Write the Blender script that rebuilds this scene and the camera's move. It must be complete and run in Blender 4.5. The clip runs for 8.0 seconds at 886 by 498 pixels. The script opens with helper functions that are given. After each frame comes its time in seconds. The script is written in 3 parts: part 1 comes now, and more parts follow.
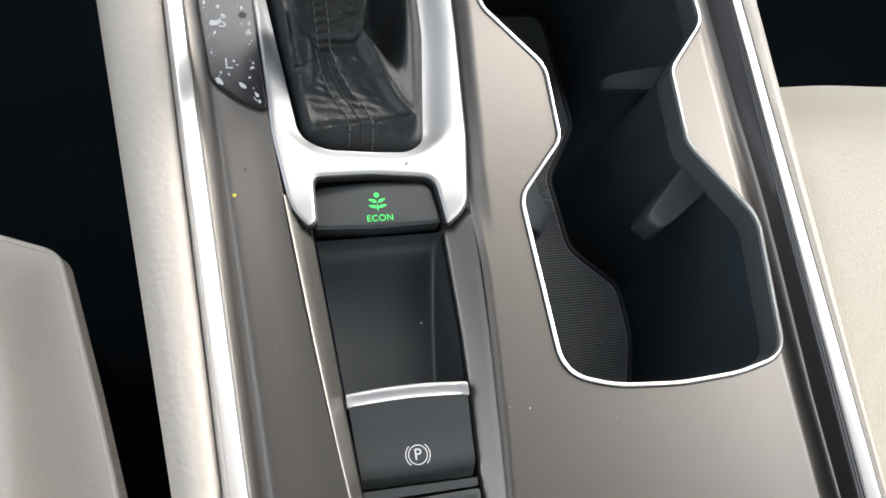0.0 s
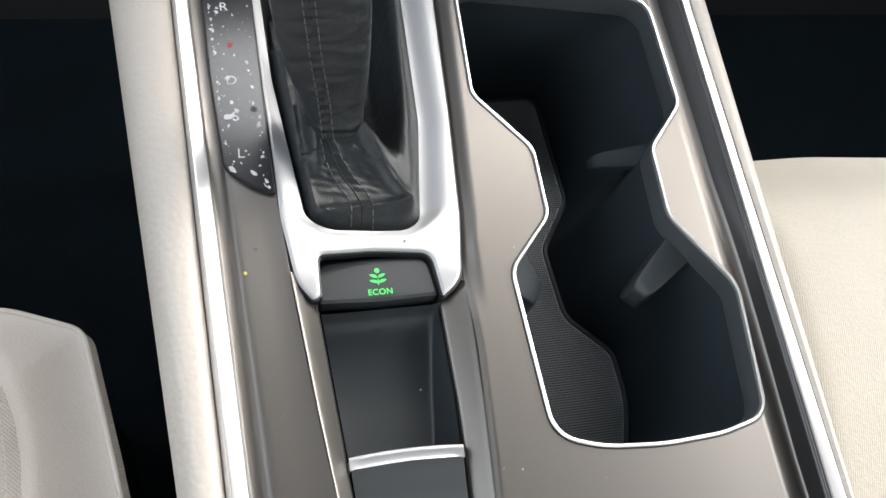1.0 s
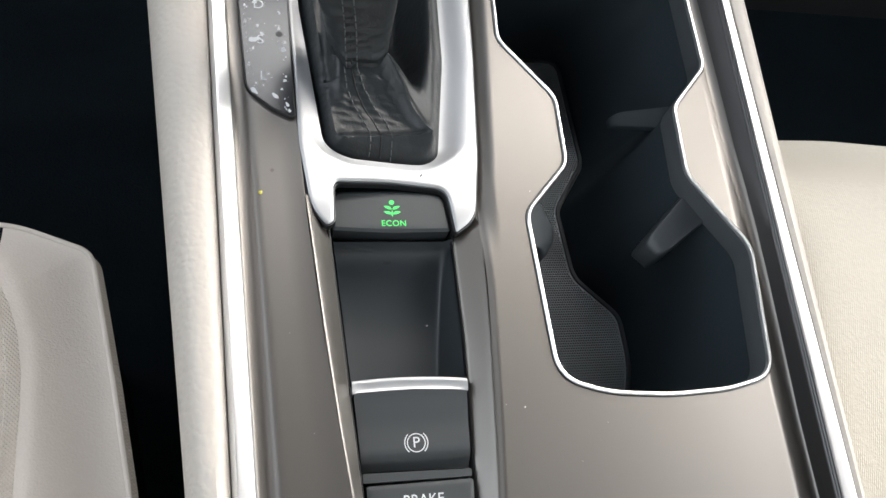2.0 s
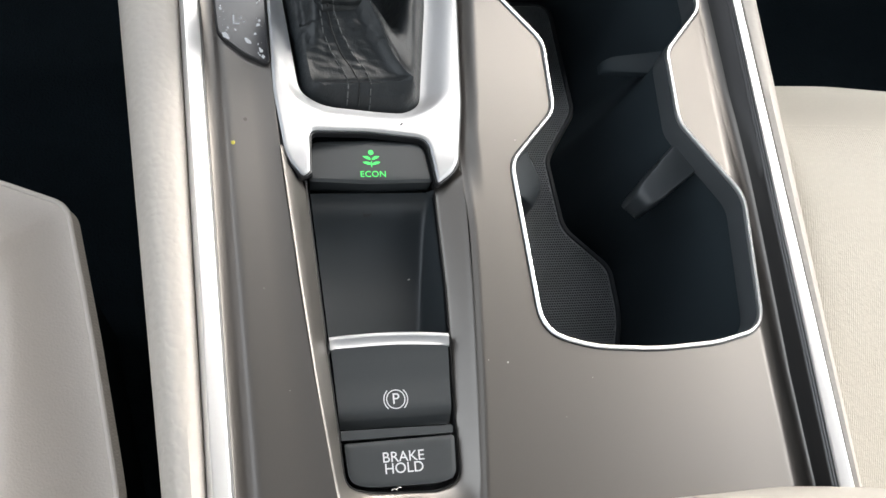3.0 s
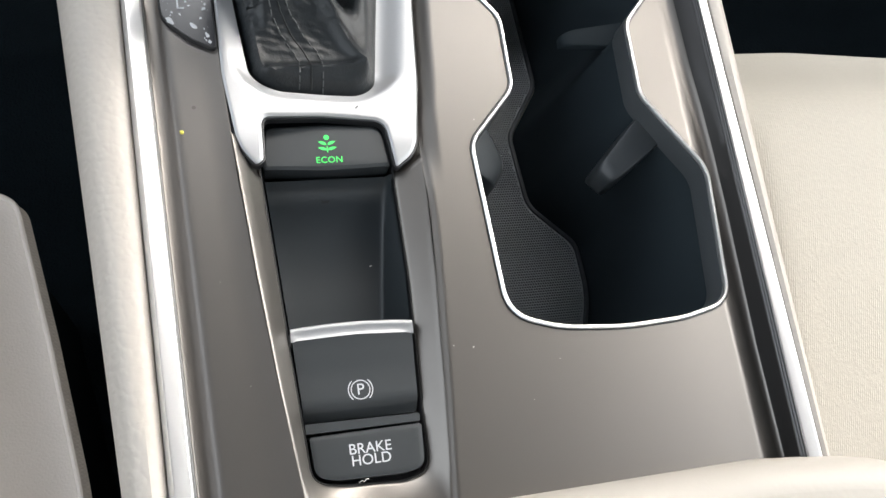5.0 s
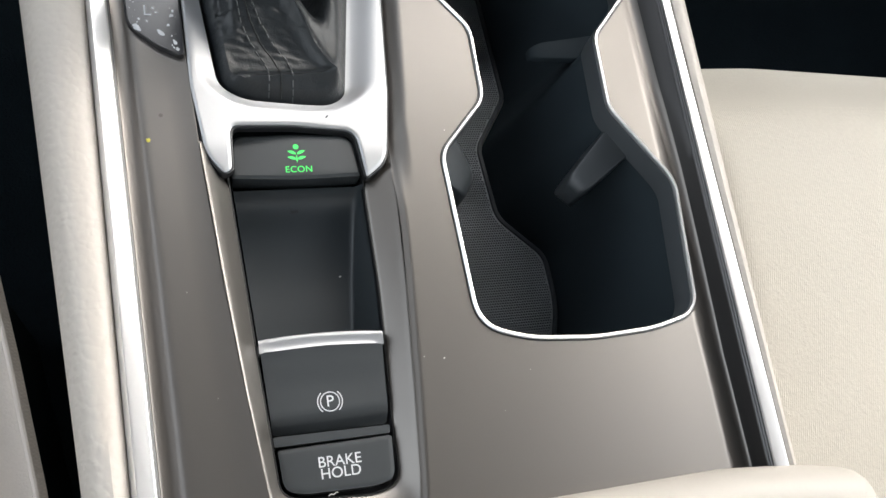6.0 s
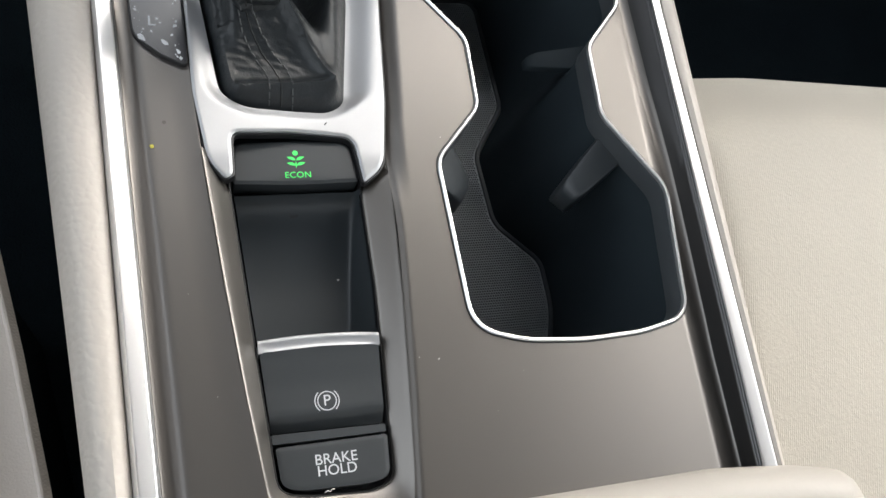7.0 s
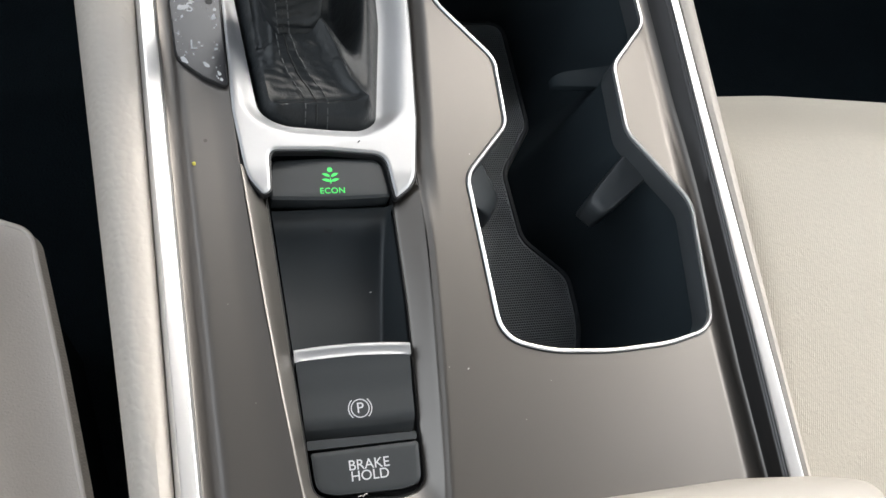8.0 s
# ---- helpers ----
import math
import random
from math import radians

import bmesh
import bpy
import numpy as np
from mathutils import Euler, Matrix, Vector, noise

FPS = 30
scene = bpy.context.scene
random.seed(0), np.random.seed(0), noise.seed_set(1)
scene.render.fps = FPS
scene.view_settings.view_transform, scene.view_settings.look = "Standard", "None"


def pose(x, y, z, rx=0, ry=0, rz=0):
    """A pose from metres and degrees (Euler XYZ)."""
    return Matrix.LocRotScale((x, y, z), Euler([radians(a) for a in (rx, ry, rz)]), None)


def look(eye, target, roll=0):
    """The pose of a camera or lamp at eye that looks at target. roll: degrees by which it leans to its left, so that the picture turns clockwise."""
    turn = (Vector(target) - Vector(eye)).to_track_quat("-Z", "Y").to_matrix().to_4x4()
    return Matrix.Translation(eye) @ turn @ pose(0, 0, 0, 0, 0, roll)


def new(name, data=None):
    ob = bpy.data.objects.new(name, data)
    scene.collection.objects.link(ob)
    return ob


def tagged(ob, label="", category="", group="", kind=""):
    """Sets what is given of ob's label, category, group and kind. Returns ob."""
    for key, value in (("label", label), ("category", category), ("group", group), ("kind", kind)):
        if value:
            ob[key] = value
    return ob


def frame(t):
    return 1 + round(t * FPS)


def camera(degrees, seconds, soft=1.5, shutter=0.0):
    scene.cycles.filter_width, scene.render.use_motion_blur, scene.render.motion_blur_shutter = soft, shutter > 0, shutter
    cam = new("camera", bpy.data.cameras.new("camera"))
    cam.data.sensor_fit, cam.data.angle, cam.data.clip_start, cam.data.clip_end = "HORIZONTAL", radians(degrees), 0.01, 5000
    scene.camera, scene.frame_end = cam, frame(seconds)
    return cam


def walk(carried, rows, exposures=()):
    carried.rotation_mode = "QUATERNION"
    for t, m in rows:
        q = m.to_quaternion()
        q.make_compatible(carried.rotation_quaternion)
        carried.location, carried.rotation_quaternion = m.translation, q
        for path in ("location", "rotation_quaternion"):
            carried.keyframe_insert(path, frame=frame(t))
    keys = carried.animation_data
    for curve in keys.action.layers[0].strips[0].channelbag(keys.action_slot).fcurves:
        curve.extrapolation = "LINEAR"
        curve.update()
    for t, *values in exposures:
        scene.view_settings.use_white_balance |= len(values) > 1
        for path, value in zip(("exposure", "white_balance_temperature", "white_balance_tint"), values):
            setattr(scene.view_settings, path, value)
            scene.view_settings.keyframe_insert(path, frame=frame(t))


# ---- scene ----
cam = camera(56.3, 8.0)
PATH = [
    (0, (-0.0601, -0.0247, 0.2885), (-0.0094, 0.0375, 0.1053), 32.2),
    (0.5, (-0.0651, -0.0259, 0.3020), (-0.0153, 0.0440, 0.1213), 28.3),
    (1, (-0.0576, -0.0334, 0.3126), (-0.0097, 0.0450, 0.1350), 24.2),
    (1.5, (-0.0596, -0.0470, 0.3011), (-0.0130, 0.0316, 0.1232), 26.7),
    (1.7, (-0.0648, -0.0566, 0.3002), (-0.0168, 0.0232, 0.1232), 27.8),
    (2.8, (-0.0532, -0.0526, 0.2935), (-0.0083, 0.0164, 0.1112), 29.6),
    (3, (-0.0525, -0.0522, 0.2919), (-0.0058, 0.0151, 0.1094), 30.9),
    (3.5, (-0.0522, -0.0473, 0.2870), (-0.0030, 0.0160, 0.1037), 33.4),
    (4, (-0.0479, -0.0484, 0.2987), (0.0006, 0.0104, 0.1138), 33.4),
    (4.2, (-0.0484, -0.0466, 0.2999), (-0.0014, 0.0086, 0.1135), 33.7),
    (5.3, (-0.0460, -0.0473, 0.2860), (0.0100, 0.0143, 0.1041), 35.8),
    (5.5, (-0.0477, -0.0475, 0.2892), (0.0103, 0.0138, 0.1078), 36.8),
    (6, (-0.0480, -0.0474, 0.2863), (0.0129, 0.0150, 0.1063), 37.6),
    (6.5, (-0.0479, -0.0490, 0.2876), (0.0144, 0.0138, 0.1082), 37.9),
    (7, (-0.0471, -0.0528, 0.2934), (0.0129, 0.0121, 0.1140), 36.3),
    (7.5, (-0.0509, -0.0596, 0.2997), (0.0045, 0.0085, 0.1200), 33.7),
    (8, (-0.0507, -0.0588, 0.3010), (0.0031, 0.0118, 0.1217), 31.4),
]
walk(cam, [(t, look(eye, target, roll)) for t, eye, target, roll in PATH],
     exposures=[(0, 2.67), (1.0, 2.79), (1.7, 2.71), (3.0, 2.62), (4.0, 2.42), (5.5, 2.70), (6.5, 2.36), (7.5, 2.32), (8.0, 2.36)])

# ---- world and light ----
world = bpy.data.worlds.new("world")
scene.world = world
world.use_nodes = True
wn = world.node_tree.nodes
sky = wn.new("ShaderNodeTexSky")
sky.sky_type = "NISHITA"
sky.sun_disc = False
sky.sun_elevation, sky.sun_rotation = radians(33), radians(43)
sky.dust_density, sky.air_density = 3.0, 2.0
pale = wn.new("ShaderNodeHueSaturation")
pale.inputs["Saturation"].default_value = 0.33
wn["Background"].inputs["Strength"].default_value = 0.15
world.node_tree.links.new(sky.outputs["Color"], pale.inputs["Color"])
world.node_tree.links.new(pale.outputs["Color"], wn["Background"].inputs["Color"])
sun = new("sun", bpy.data.lights.new("sun", "SUN"))
sun.data.energy, sun.data.angle, sun.data.color = 0.72, radians(75), (1.0, 0.96, 0.90)
sun.matrix_world = look((2.6, 2.79, 2.48), (0, 0, 0))


# ---- materials ----
def material(name, color, rough=0.5, metal=0.0, grain=0.0, grain_scale=900.0, stain=0.06, stain_scale=14.0, spec=0.5, kind="noise", turn=0.0):
    """Principled surface: colour varied by a large noise, roughness by a fine one; relief by kind: noise, hide, rib or dimple."""
    m = bpy.data.materials.new(name)
    m.use_nodes = True
    nt = m.node_tree
    add, join = nt.nodes.new, nt.links.new
    b = nt.nodes["Principled BSDF"]
    b.inputs["Metallic"].default_value = metal
    b.inputs["Specular IOR Level"].default_value = spec
    tc = add("ShaderNodeTexCoord")

    def noise_tex(scale, detail=3.0):
        n = add("ShaderNodeTexNoise")
        n.inputs["Scale"].default_value, n.inputs["Detail"].default_value = scale, detail
        join(tc.outputs["Object"], n.inputs["Vector"])
        return n.outputs["Fac"]

    def span(value, lo, hi):
        r = add("ShaderNodeMapRange")
        r.inputs["To Min"].default_value, r.inputs["To Max"].default_value = lo, hi
        join(value, r.inputs["Value"])
        return r.outputs[0]

    def calc(op, a, c):
        n = add("ShaderNodeMath")
        n.operation = op
        for k, v in enumerate((a, c)):
            if isinstance(v, (int, float)):
                n.inputs[k].default_value = v
            else:
                join(v, n.inputs[k])
        return n.outputs[0]

    def wave(scale, angle, distort=0.0):
        mp = add("ShaderNodeMapping")
        mp.inputs["Rotation"].default_value = (0, 0, radians(angle))
        join(tc.outputs["Object"], mp.inputs["Vector"])
        w = add("ShaderNodeTexWave")
        w.inputs["Scale"].default_value, w.inputs["Distortion"].default_value = scale, distort
        w.inputs["Detail"].default_value, w.inputs["Detail Scale"].default_value = 2.0, 3.0
        join(mp.outputs[0], w.inputs["Vector"])
        return w.outputs["Fac"]

    vary = 0.008 if metal > 0.7 else 0.045
    fine = noise_tex(grain_scale)
    relief = fine
    if kind == "hide":
        v = add("ShaderNodeTexVoronoi")
        v.feature, v.inputs["Scale"].default_value = "SMOOTH_F1", grain_scale
        v.inputs["Smoothness"].default_value = 0.6
        warp = add("ShaderNodeVectorMath")
        warp.operation = "ADD"
        nz = add("ShaderNodeTexNoise")
        nz.inputs["Scale"].default_value = grain_scale * 0.5
        join(tc.outputs["Object"], nz.inputs["Vector"])
        sc = add("ShaderNodeVectorMath")
        sc.operation, sc.inputs["Scale"].default_value = "SCALE", 1.2 / grain_scale
        join(nz.outputs["Color"], sc.inputs[0])
        join(tc.outputs["Object"], warp.inputs[0])
        join(sc.outputs[0], warp.inputs[1])
        join(warp.outputs[0], v.inputs["Vector"])
        relief = calc("ADD", calc("MULTIPLY", v.outputs["Distance"], -1.0), calc("MULTIPLY", noise_tex(grain_scale * 0.35), 0.3))
    if kind == "crease":
        ridge = calc("ABSOLUTE", calc("SUBTRACT", noise_tex(120.0, 5.0), 0.5), 0.0)
        relief = calc("ADD", calc("MULTIPLY", calc("MINIMUM", ridge, 0.12), 3.0), calc("MULTIPLY", noise_tex(grain_scale), 0.45))
    if kind == "rib":
        relief = calc("ADD", calc("MULTIPLY", wave(grain_scale, turn, 0.5), span(noise_tex(420.0, 2.0), -0.9, 1.9)), calc("MULTIPLY", noise_tex(700.0), 0.6))
    if kind == "weave":
        relief = calc("ADD", calc("MULTIPLY", wave(grain_scale, 45 + turn, 0.3), wave(grain_scale, -45 + turn, 0.3)), calc("MULTIPLY", noise_tex(700.0), 0.3))
    if kind == "dimple":
        relief = calc("MULTIPLY", wave(grain_scale, 32 + turn), wave(grain_scale, -32 + turn))
    tone = calc("MULTIPLY", span(noise_tex(stain_scale, 4.0), 1 - stain, 1 + stain), span(relief if kind != "noise" else fine, 0.95, 1.05))
    mul = add("ShaderNodeVectorMath")
    mul.operation = "SCALE"
    mul.inputs[0].default_value = color
    join(tone, mul.inputs["Scale"])
    join(mul.outputs[0], b.inputs["Base Color"])
    join(calc("ADD", span(fine, rough - vary, rough + vary), span(noise_tex(30.0), -0.5 * vary, 0.5 * vary)), b.inputs["Roughness"])
    if grain:
        bump = add("ShaderNodeBump")
        bump.inputs["Strength"].default_value, bump.inputs["Distance"].default_value = 1.0, grain
        join(relief, bump.inputs["Height"])
        join(bump.outputs[0], b.inputs["Normal"])
    return m


SATIN = material("satin_taupe_trim", (0.181, 0.170, 0.159), 0.39, 0.86, 0.000004, 2500, 0.03)
# Dark copy of the taupe trim; its colour holds the channel wall's shade.
SHADED_TRIM = material("shaded_taupe_trim", (0.045, 0.044, 0.045), 0.36, 0.5, 0.000004, 2500, 0.03)
SILVER = material("satin_silver", (0.43, 0.435, 0.447), 0.43, 0.55, 0.000003, 3000, 0.02)
STEP = material("dull_metal_edge", (0.15, 0.148, 0.15), 0.45, 0.8, 0.0, 4000, 0.02)
CHROME = material("satin_chrome", (0.80, 0.80, 0.81), 0.31, 0.85, 0.0, 4000, 0.01)
BLACK = material("black_plastic", (0.012, 0.012, 0.013), 0.42, 0, 0.000006, 2200, 0.1)
PIANO = material("gloss_black", (0.018, 0.018, 0.021), 0.17, 0, 0, 900, 0.05, spec=0.55)
SMUDGE = material("dull_taupe_smudge", (0.12, 0.11, 0.10), 0.5, 0.6)
BUTTON = material("soft_black_button", (0.033, 0.037, 0.040), 0.42, 0, 0.000005, 2600, 0.06)
WELL = material("dark_bin_plastic", (0.021, 0.029, 0.035), 0.7, 0, 0.00001, 1500, 0.1, spec=0.2)
TRAY = material("glossy_black_tray", (0.021, 0.026, 0.030), 0.40, 0, 0.000004, 1800, 0.1, spec=0.5)
LINER = material("grey_black_liner", (0.060, 0.066, 0.072), 0.5, 0, 0.00001, 1500, 0.1)
# Black rubber raised to mid grey, in place of light down in the bin.
RUBBER = material("studded_lightened_rubber", (0.38, 0.40, 0.42), 0.42, 0, 0.00002, 1500, 0.08)
FINGER = material("black_rubber_finger", (0.036, 0.041, 0.045), 0.38, 0, 0.00002, 1500, 0.1)
HIDE = material("beige_leather", (0.47, 0.431, 0.389), 0.46, 0, 0.00026, 360, 0.03, kind="hide")
# The pads' beige leather, smoother, its base darkened for the dimmer light on the lid.
LID = material("smooth_leather_darkened", (0.378, 0.352, 0.317), 0.58, 0, 0.00005, 420, 0.03, kind="hide")
BOOT = material("black_leather", (0.0165, 0.0195, 0.022), 0.43, 0, 0.00026, 1300, 0.1, spec=0.42, kind="crease")
FABRIC = material("beige_ribbed_fabric", (0.52, 0.482, 0.415), 0.8, 0, 0.00024, 250, 0.06, kind="rib", turn=10)
SMOOTH = material("beige_smooth_fabric", (0.56, 0.508, 0.459), 0.72, 0, 0.00022, 900, 0.04)
BAND_FABRIC = material("beige_plain_fabric", (0.51, 0.473, 0.408), 0.75, 0, 0.00012, 700, 0.04)
TWILL = material("beige_twill_fabric", (0.58, 0.53, 0.475), 0.75, 0, 0.0003, 240, 0.04, kind="weave")
CARPET = material("black_carpet", (0.008, 0.012, 0.0148), 0.95, 0, 0.0015, 500, 0.3, spec=0.05)
THREAD = material("grey_thread", (0.075, 0.077, 0.08), 0.7)
PALE_THREAD = material("beige_thread", (0.62, 0.58, 0.52), 0.7)
PRINT = material("white_print", (0.54, 0.56, 0.58), 0.6)
CRUMB = material("yellow_crumb", (0.62, 0.56, 0.10), 0.7)
LINT = material("pale_lint", (0.6, 0.58, 0.55), 0.8)
SPOT = material("dried_water_spot", (0.52, 0.53, 0.55), 0.5)
RED = material("red_print", (0.30, 0.03, 0.04), 0.5)
# Roof trim coloured dark for its lack of light, to dim reflections in the console.
ROOF = material("darkened_roof_trim", (0.085, 0.083, 0.08), 0.9, 0, 0.0004, 300)
# Pale surface of the unseen rear wall, added to brighten the boot sleeve.
REAR = material("beige_rear_reflector", (0.45, 0.42, 0.375), 0.7, 0, 0.0003, 300)
DOOR = material("dark_door_trim", (0.03, 0.03, 0.03), 0.6, 0, 0.0002, 300)
ASPHALT = material("asphalt", (0.10, 0.10, 0.10), 0.9, 0, 0.002, 60, 0.2, 1.0)
GREEN = bpy.data.materials.new("green_indicator")
GREEN.use_nodes = True
gb = GREEN.node_tree.nodes["Principled BSDF"]
gb.inputs["Base Color"].default_value = (0.03, 0.35, 0.06, 1)
gb.inputs["Emission Color"].default_value = (0.04, 0.62, 0.10, 1)
gb.inputs["Emission Strength"].default_value = 0.3


# ---- builders (all in millimetres) ----
def part(name, bm, mat, parent=None, label="", smooth=True):
    me = bpy.data.meshes.new(name)
    bmesh.ops.recalc_face_normals(bm, faces=bm.faces)
    bmesh.ops.scale(bm, vec=(0.001, 0.001, 0.001), verts=bm.verts)
    bm.to_mesh(me)
    bm.free()
    me.materials.append(mat)
    if smooth:
        me.shade_smooth()
        me.set_sharp_from_angle(angle=radians(38))
    ob = new(name, me)
    ob.parent = parent
    if label:
        ob["label"] = label
    return ob


def thing(name, label, category, group=""):
    return tagged(new(name), label, category, group)


def rounded(corners, steps=7):
    """A closed outline from corners (x, y, radius)."""
    out, n = [], len(corners)
    for i in range(n):
        p, r = Vector(corners[i][:2]), corners[i][2]
        a, b = Vector(corners[i - 1][:2]) - p, Vector(corners[(i + 1) % n][:2]) - p
        half = a.angle(b) / 2
        d = min(r / max(math.tan(half), 0.05), a.length * 0.49, b.length * 0.49)
        s, e = p + a.normalized() * d, p + b.normalized() * d
        for k in range(steps + 1):
            u = k / steps
            out.append((1 - u) ** 2 * s + 2 * u * (1 - u) * p + u * u * e)
    return out


def circle(x, y, r, n=24):
    return [Vector((x + r * math.cos(2 * math.pi * k / n), y + r * math.sin(2 * math.pi * k / n))) for k in range(n)]


def resample(loop, step):
    out, n = [], len(loop)
    for i in range(n):
        a, b = Vector(loop[i]), Vector(loop[(i + 1) % n])
        k = max(1, round((b - a).length / step))
        out += [a.lerp(b, j / k) for j in range(k)]
    clean = []
    for p in out:
        if not clean or (p - clean[-1]).length > 0.05:
            clean.append(p)
    if (clean[0] - clean[-1]).length < 0.05:
        clean.pop()
    return clean


def offset(loop, d):
    """Moves a closed outline outwards by d."""
    n = len(loop)
    area = sum(loop[i - 1].x * loop[i].y - loop[i].x * loop[i - 1].y for i in range(n))
    sign = 1 if area > 0 else -1
    out = []
    for i in range(n):
        t = (loop[(i + 1) % n] - loop[i - 1]).normalized()
        out.append(loop[i] + Vector((t.y, -t.x)) * d * sign)
    return out


def ends(loop):
    a = np.array([(p[0], p[1]) for p in loop])
    return np.roll(a, 1, axis=0), a


def inside_all(points, loop):
    """For an array of points: which lie inside a closed outline."""
    a, b = ends(loop)
    out = np.zeros(len(points), bool)
    for (ax, ay), (bx, by) in zip(a, b):
        cross = (ay > points[:, 1]) != (by > points[:, 1])
        if cross.any():
            out ^= cross & (points[:, 0] < (bx - ax) * (points[:, 1] - ay) / ((by - ay) or 1e-9) + ax)
    return out


def gap_all(points, loop):
    a, b = ends(loop)
    best = np.full(len(points), 1e9)
    for p, q in zip(a, b):
        d = q - p
        u = np.clip((points - p) @ d / max(d @ d, 1e-9), 0, 1)
        best = np.minimum(best, np.hypot(*(points - p - u[:, None] * d).T))
    return best


SEGMENTS = {}


def gap(p, loop):
    """Distance from p to a closed outline."""
    if id(loop) not in SEGMENTS:
        a, b = ends(loop)
        SEGMENTS[id(loop)] = (loop, a, b - a, np.maximum(((b - a) ** 2).sum(1), 1e-9))
    _, a, d, n = SEGMENTS[id(loop)]
    r = np.array((p[0], p[1])) - a
    u = np.clip((r * d).sum(1) / n, 0, 1)
    return float(np.sqrt(((r - u[:, None] * d) ** 2).sum(1)).min())


def away(p, a, b):
    """Distance from p to the segment a-b."""
    dx, dy = b[0] - a[0], b[1] - a[1]
    u = max(0, min(1, ((p[0] - a[0]) * dx + (p[1] - a[1]) * dy) / (dx * dx + dy * dy)))
    return math.hypot(p[0] - a[0] - u * dx, p[1] - a[1] - u * dy)


def sheet(outer, holes=(), height=lambda p: 0.0, step=4.0, depth=2.0, rows=()):
    """A plate with holes, triangulated over a fine grid; height(p) gives its top, depth its thickness."""
    from mathutils.geometry import delaunay_2d_cdt
    loops = [resample(outer, step)] + [resample(h, step) for h in holes]
    pts, edges = [], []
    for lp in loops:
        base = len(pts)
        pts += lp
        edges += [(base + i, base + (i + 1) % len(lp)) for i in range(len(lp))]
    xs, ys = [p.x for p in loops[0]], [p.y for p in loops[0]]
    grid = [(x + (step / 2 if r % 2 else 0), y) for r, y in enumerate(np.arange(min(ys) + step / 2, max(ys), step * 0.87)) for x in np.arange(min(xs) + step / 4, max(xs), step)]
    if grid:
        g = np.array(grid)
        ok = inside_all(g, loops[0])
        for h in loops[1:]:
            ok &= ~inside_all(g, h)
        for lp in loops:
            ok &= gap_all(g, lp) > step * 0.45
        if rows:
            ok &= gap_all(g, loops[0]) > rows[-1] + step * 0.6
            pts += [q for d in rows for q in offset(loops[0], -d)]
        pts += [Vector(q) for q in g[ok]]
    v, _, f, *_ = delaunay_2d_cdt(pts, edges, [], 0, 0.001)
    mid = np.array([[sum(v[i].x for i in t) / len(t), sum(v[i].y for i in t) / len(t)] for t in f])
    ok = inside_all(mid, loops[0])
    for h in loops[1:]:
        ok &= ~inside_all(mid, h)
    bm = bmesh.new()
    vs = [bm.verts.new((p.x, p.y, height(p))) for p in v]
    for t, keep in zip(f, ok):
        if keep:
            bm.faces.new([vs[i] for i in t])
    bmesh.ops.delete(bm, geom=[q for q in bm.verts if not q.link_faces], context="VERTS")
    if depth:
        rim = [e for e in bm.edges if len(e.link_faces) == 1]
        ext = bmesh.ops.extrude_edge_only(bm, edges=rim)
        for q in ext["geom"]:
            if isinstance(q, bmesh.types.BMVert):
                q.co.z -= depth
    return bm


def ribbon(rows, closed=False, cap=False):
    """A skin over polylines of equal length; closed joins the ends of each polyline."""
    bm = bmesh.new()
    grid = [[bm.verts.new(Vector(p) if len(p) == 3 else (p[0], p[1], 0)) for p in row] for row in rows]
    n = len(rows[0])
    for a, b in zip(grid, grid[1:]):
        for i in range(n if closed else n - 1):
            j = (i + 1) % n
            bm.faces.new((a[i], a[j], b[j], b[i]))
    if cap:
        bm.faces.new(grid[0])
        bm.faces.new(grid[-1])
    return bm


def ring(loop, profile):
    """Skin round an outline; profile: (outward offset, z) points."""
    return ribbon([[(p.x, p.y, z) for p in offset(loop, d)] for d, z in profile], closed=True)


def strip(profile, ys):
    """A long strip along y; profile(y) gives its (x, z) points."""
    return ribbon([[(x, y, z) for x, z in profile(y)] for y in ys])


def box(x0, x1, y0, y1, z0, z1, bevel=0.0, segments=3):
    bm = bmesh.new()
    bmesh.ops.create_cube(bm, size=1)
    for q in bm.verts:
        q.co = Vector(((x0 + x1) / 2 + q.co.x * (x1 - x0), (y0 + y1) / 2 + q.co.y * (y1 - y0), (z0 + z1) / 2 + q.co.z * (z1 - z0)))
    if bevel:
        bmesh.ops.bevel(bm, geom=bm.edges[:], offset=bevel, segments=segments, profile=0.6, affect="EDGES")
    return bm


def tube(path, r, sides=6):
    """A round thread along a polyline."""
    rows = []
    for i, p in enumerate(path):
        p = Vector(p)
        d = (Vector(path[min(i + 1, len(path) - 1)]) - Vector(path[max(i - 1, 0)])).normalized()
        u = d.cross(Vector((0, 0, 1)) if abs(d.z) < 0.9 else Vector((1, 0, 0))).normalized()
        w = d.cross(u)
        rows.append([p + (u * math.cos(a) + w * math.sin(a)) * r for a in [k * 2 * math.pi / sides for k in range(sides)]])
    return ribbon(rows, closed=True, cap=True)


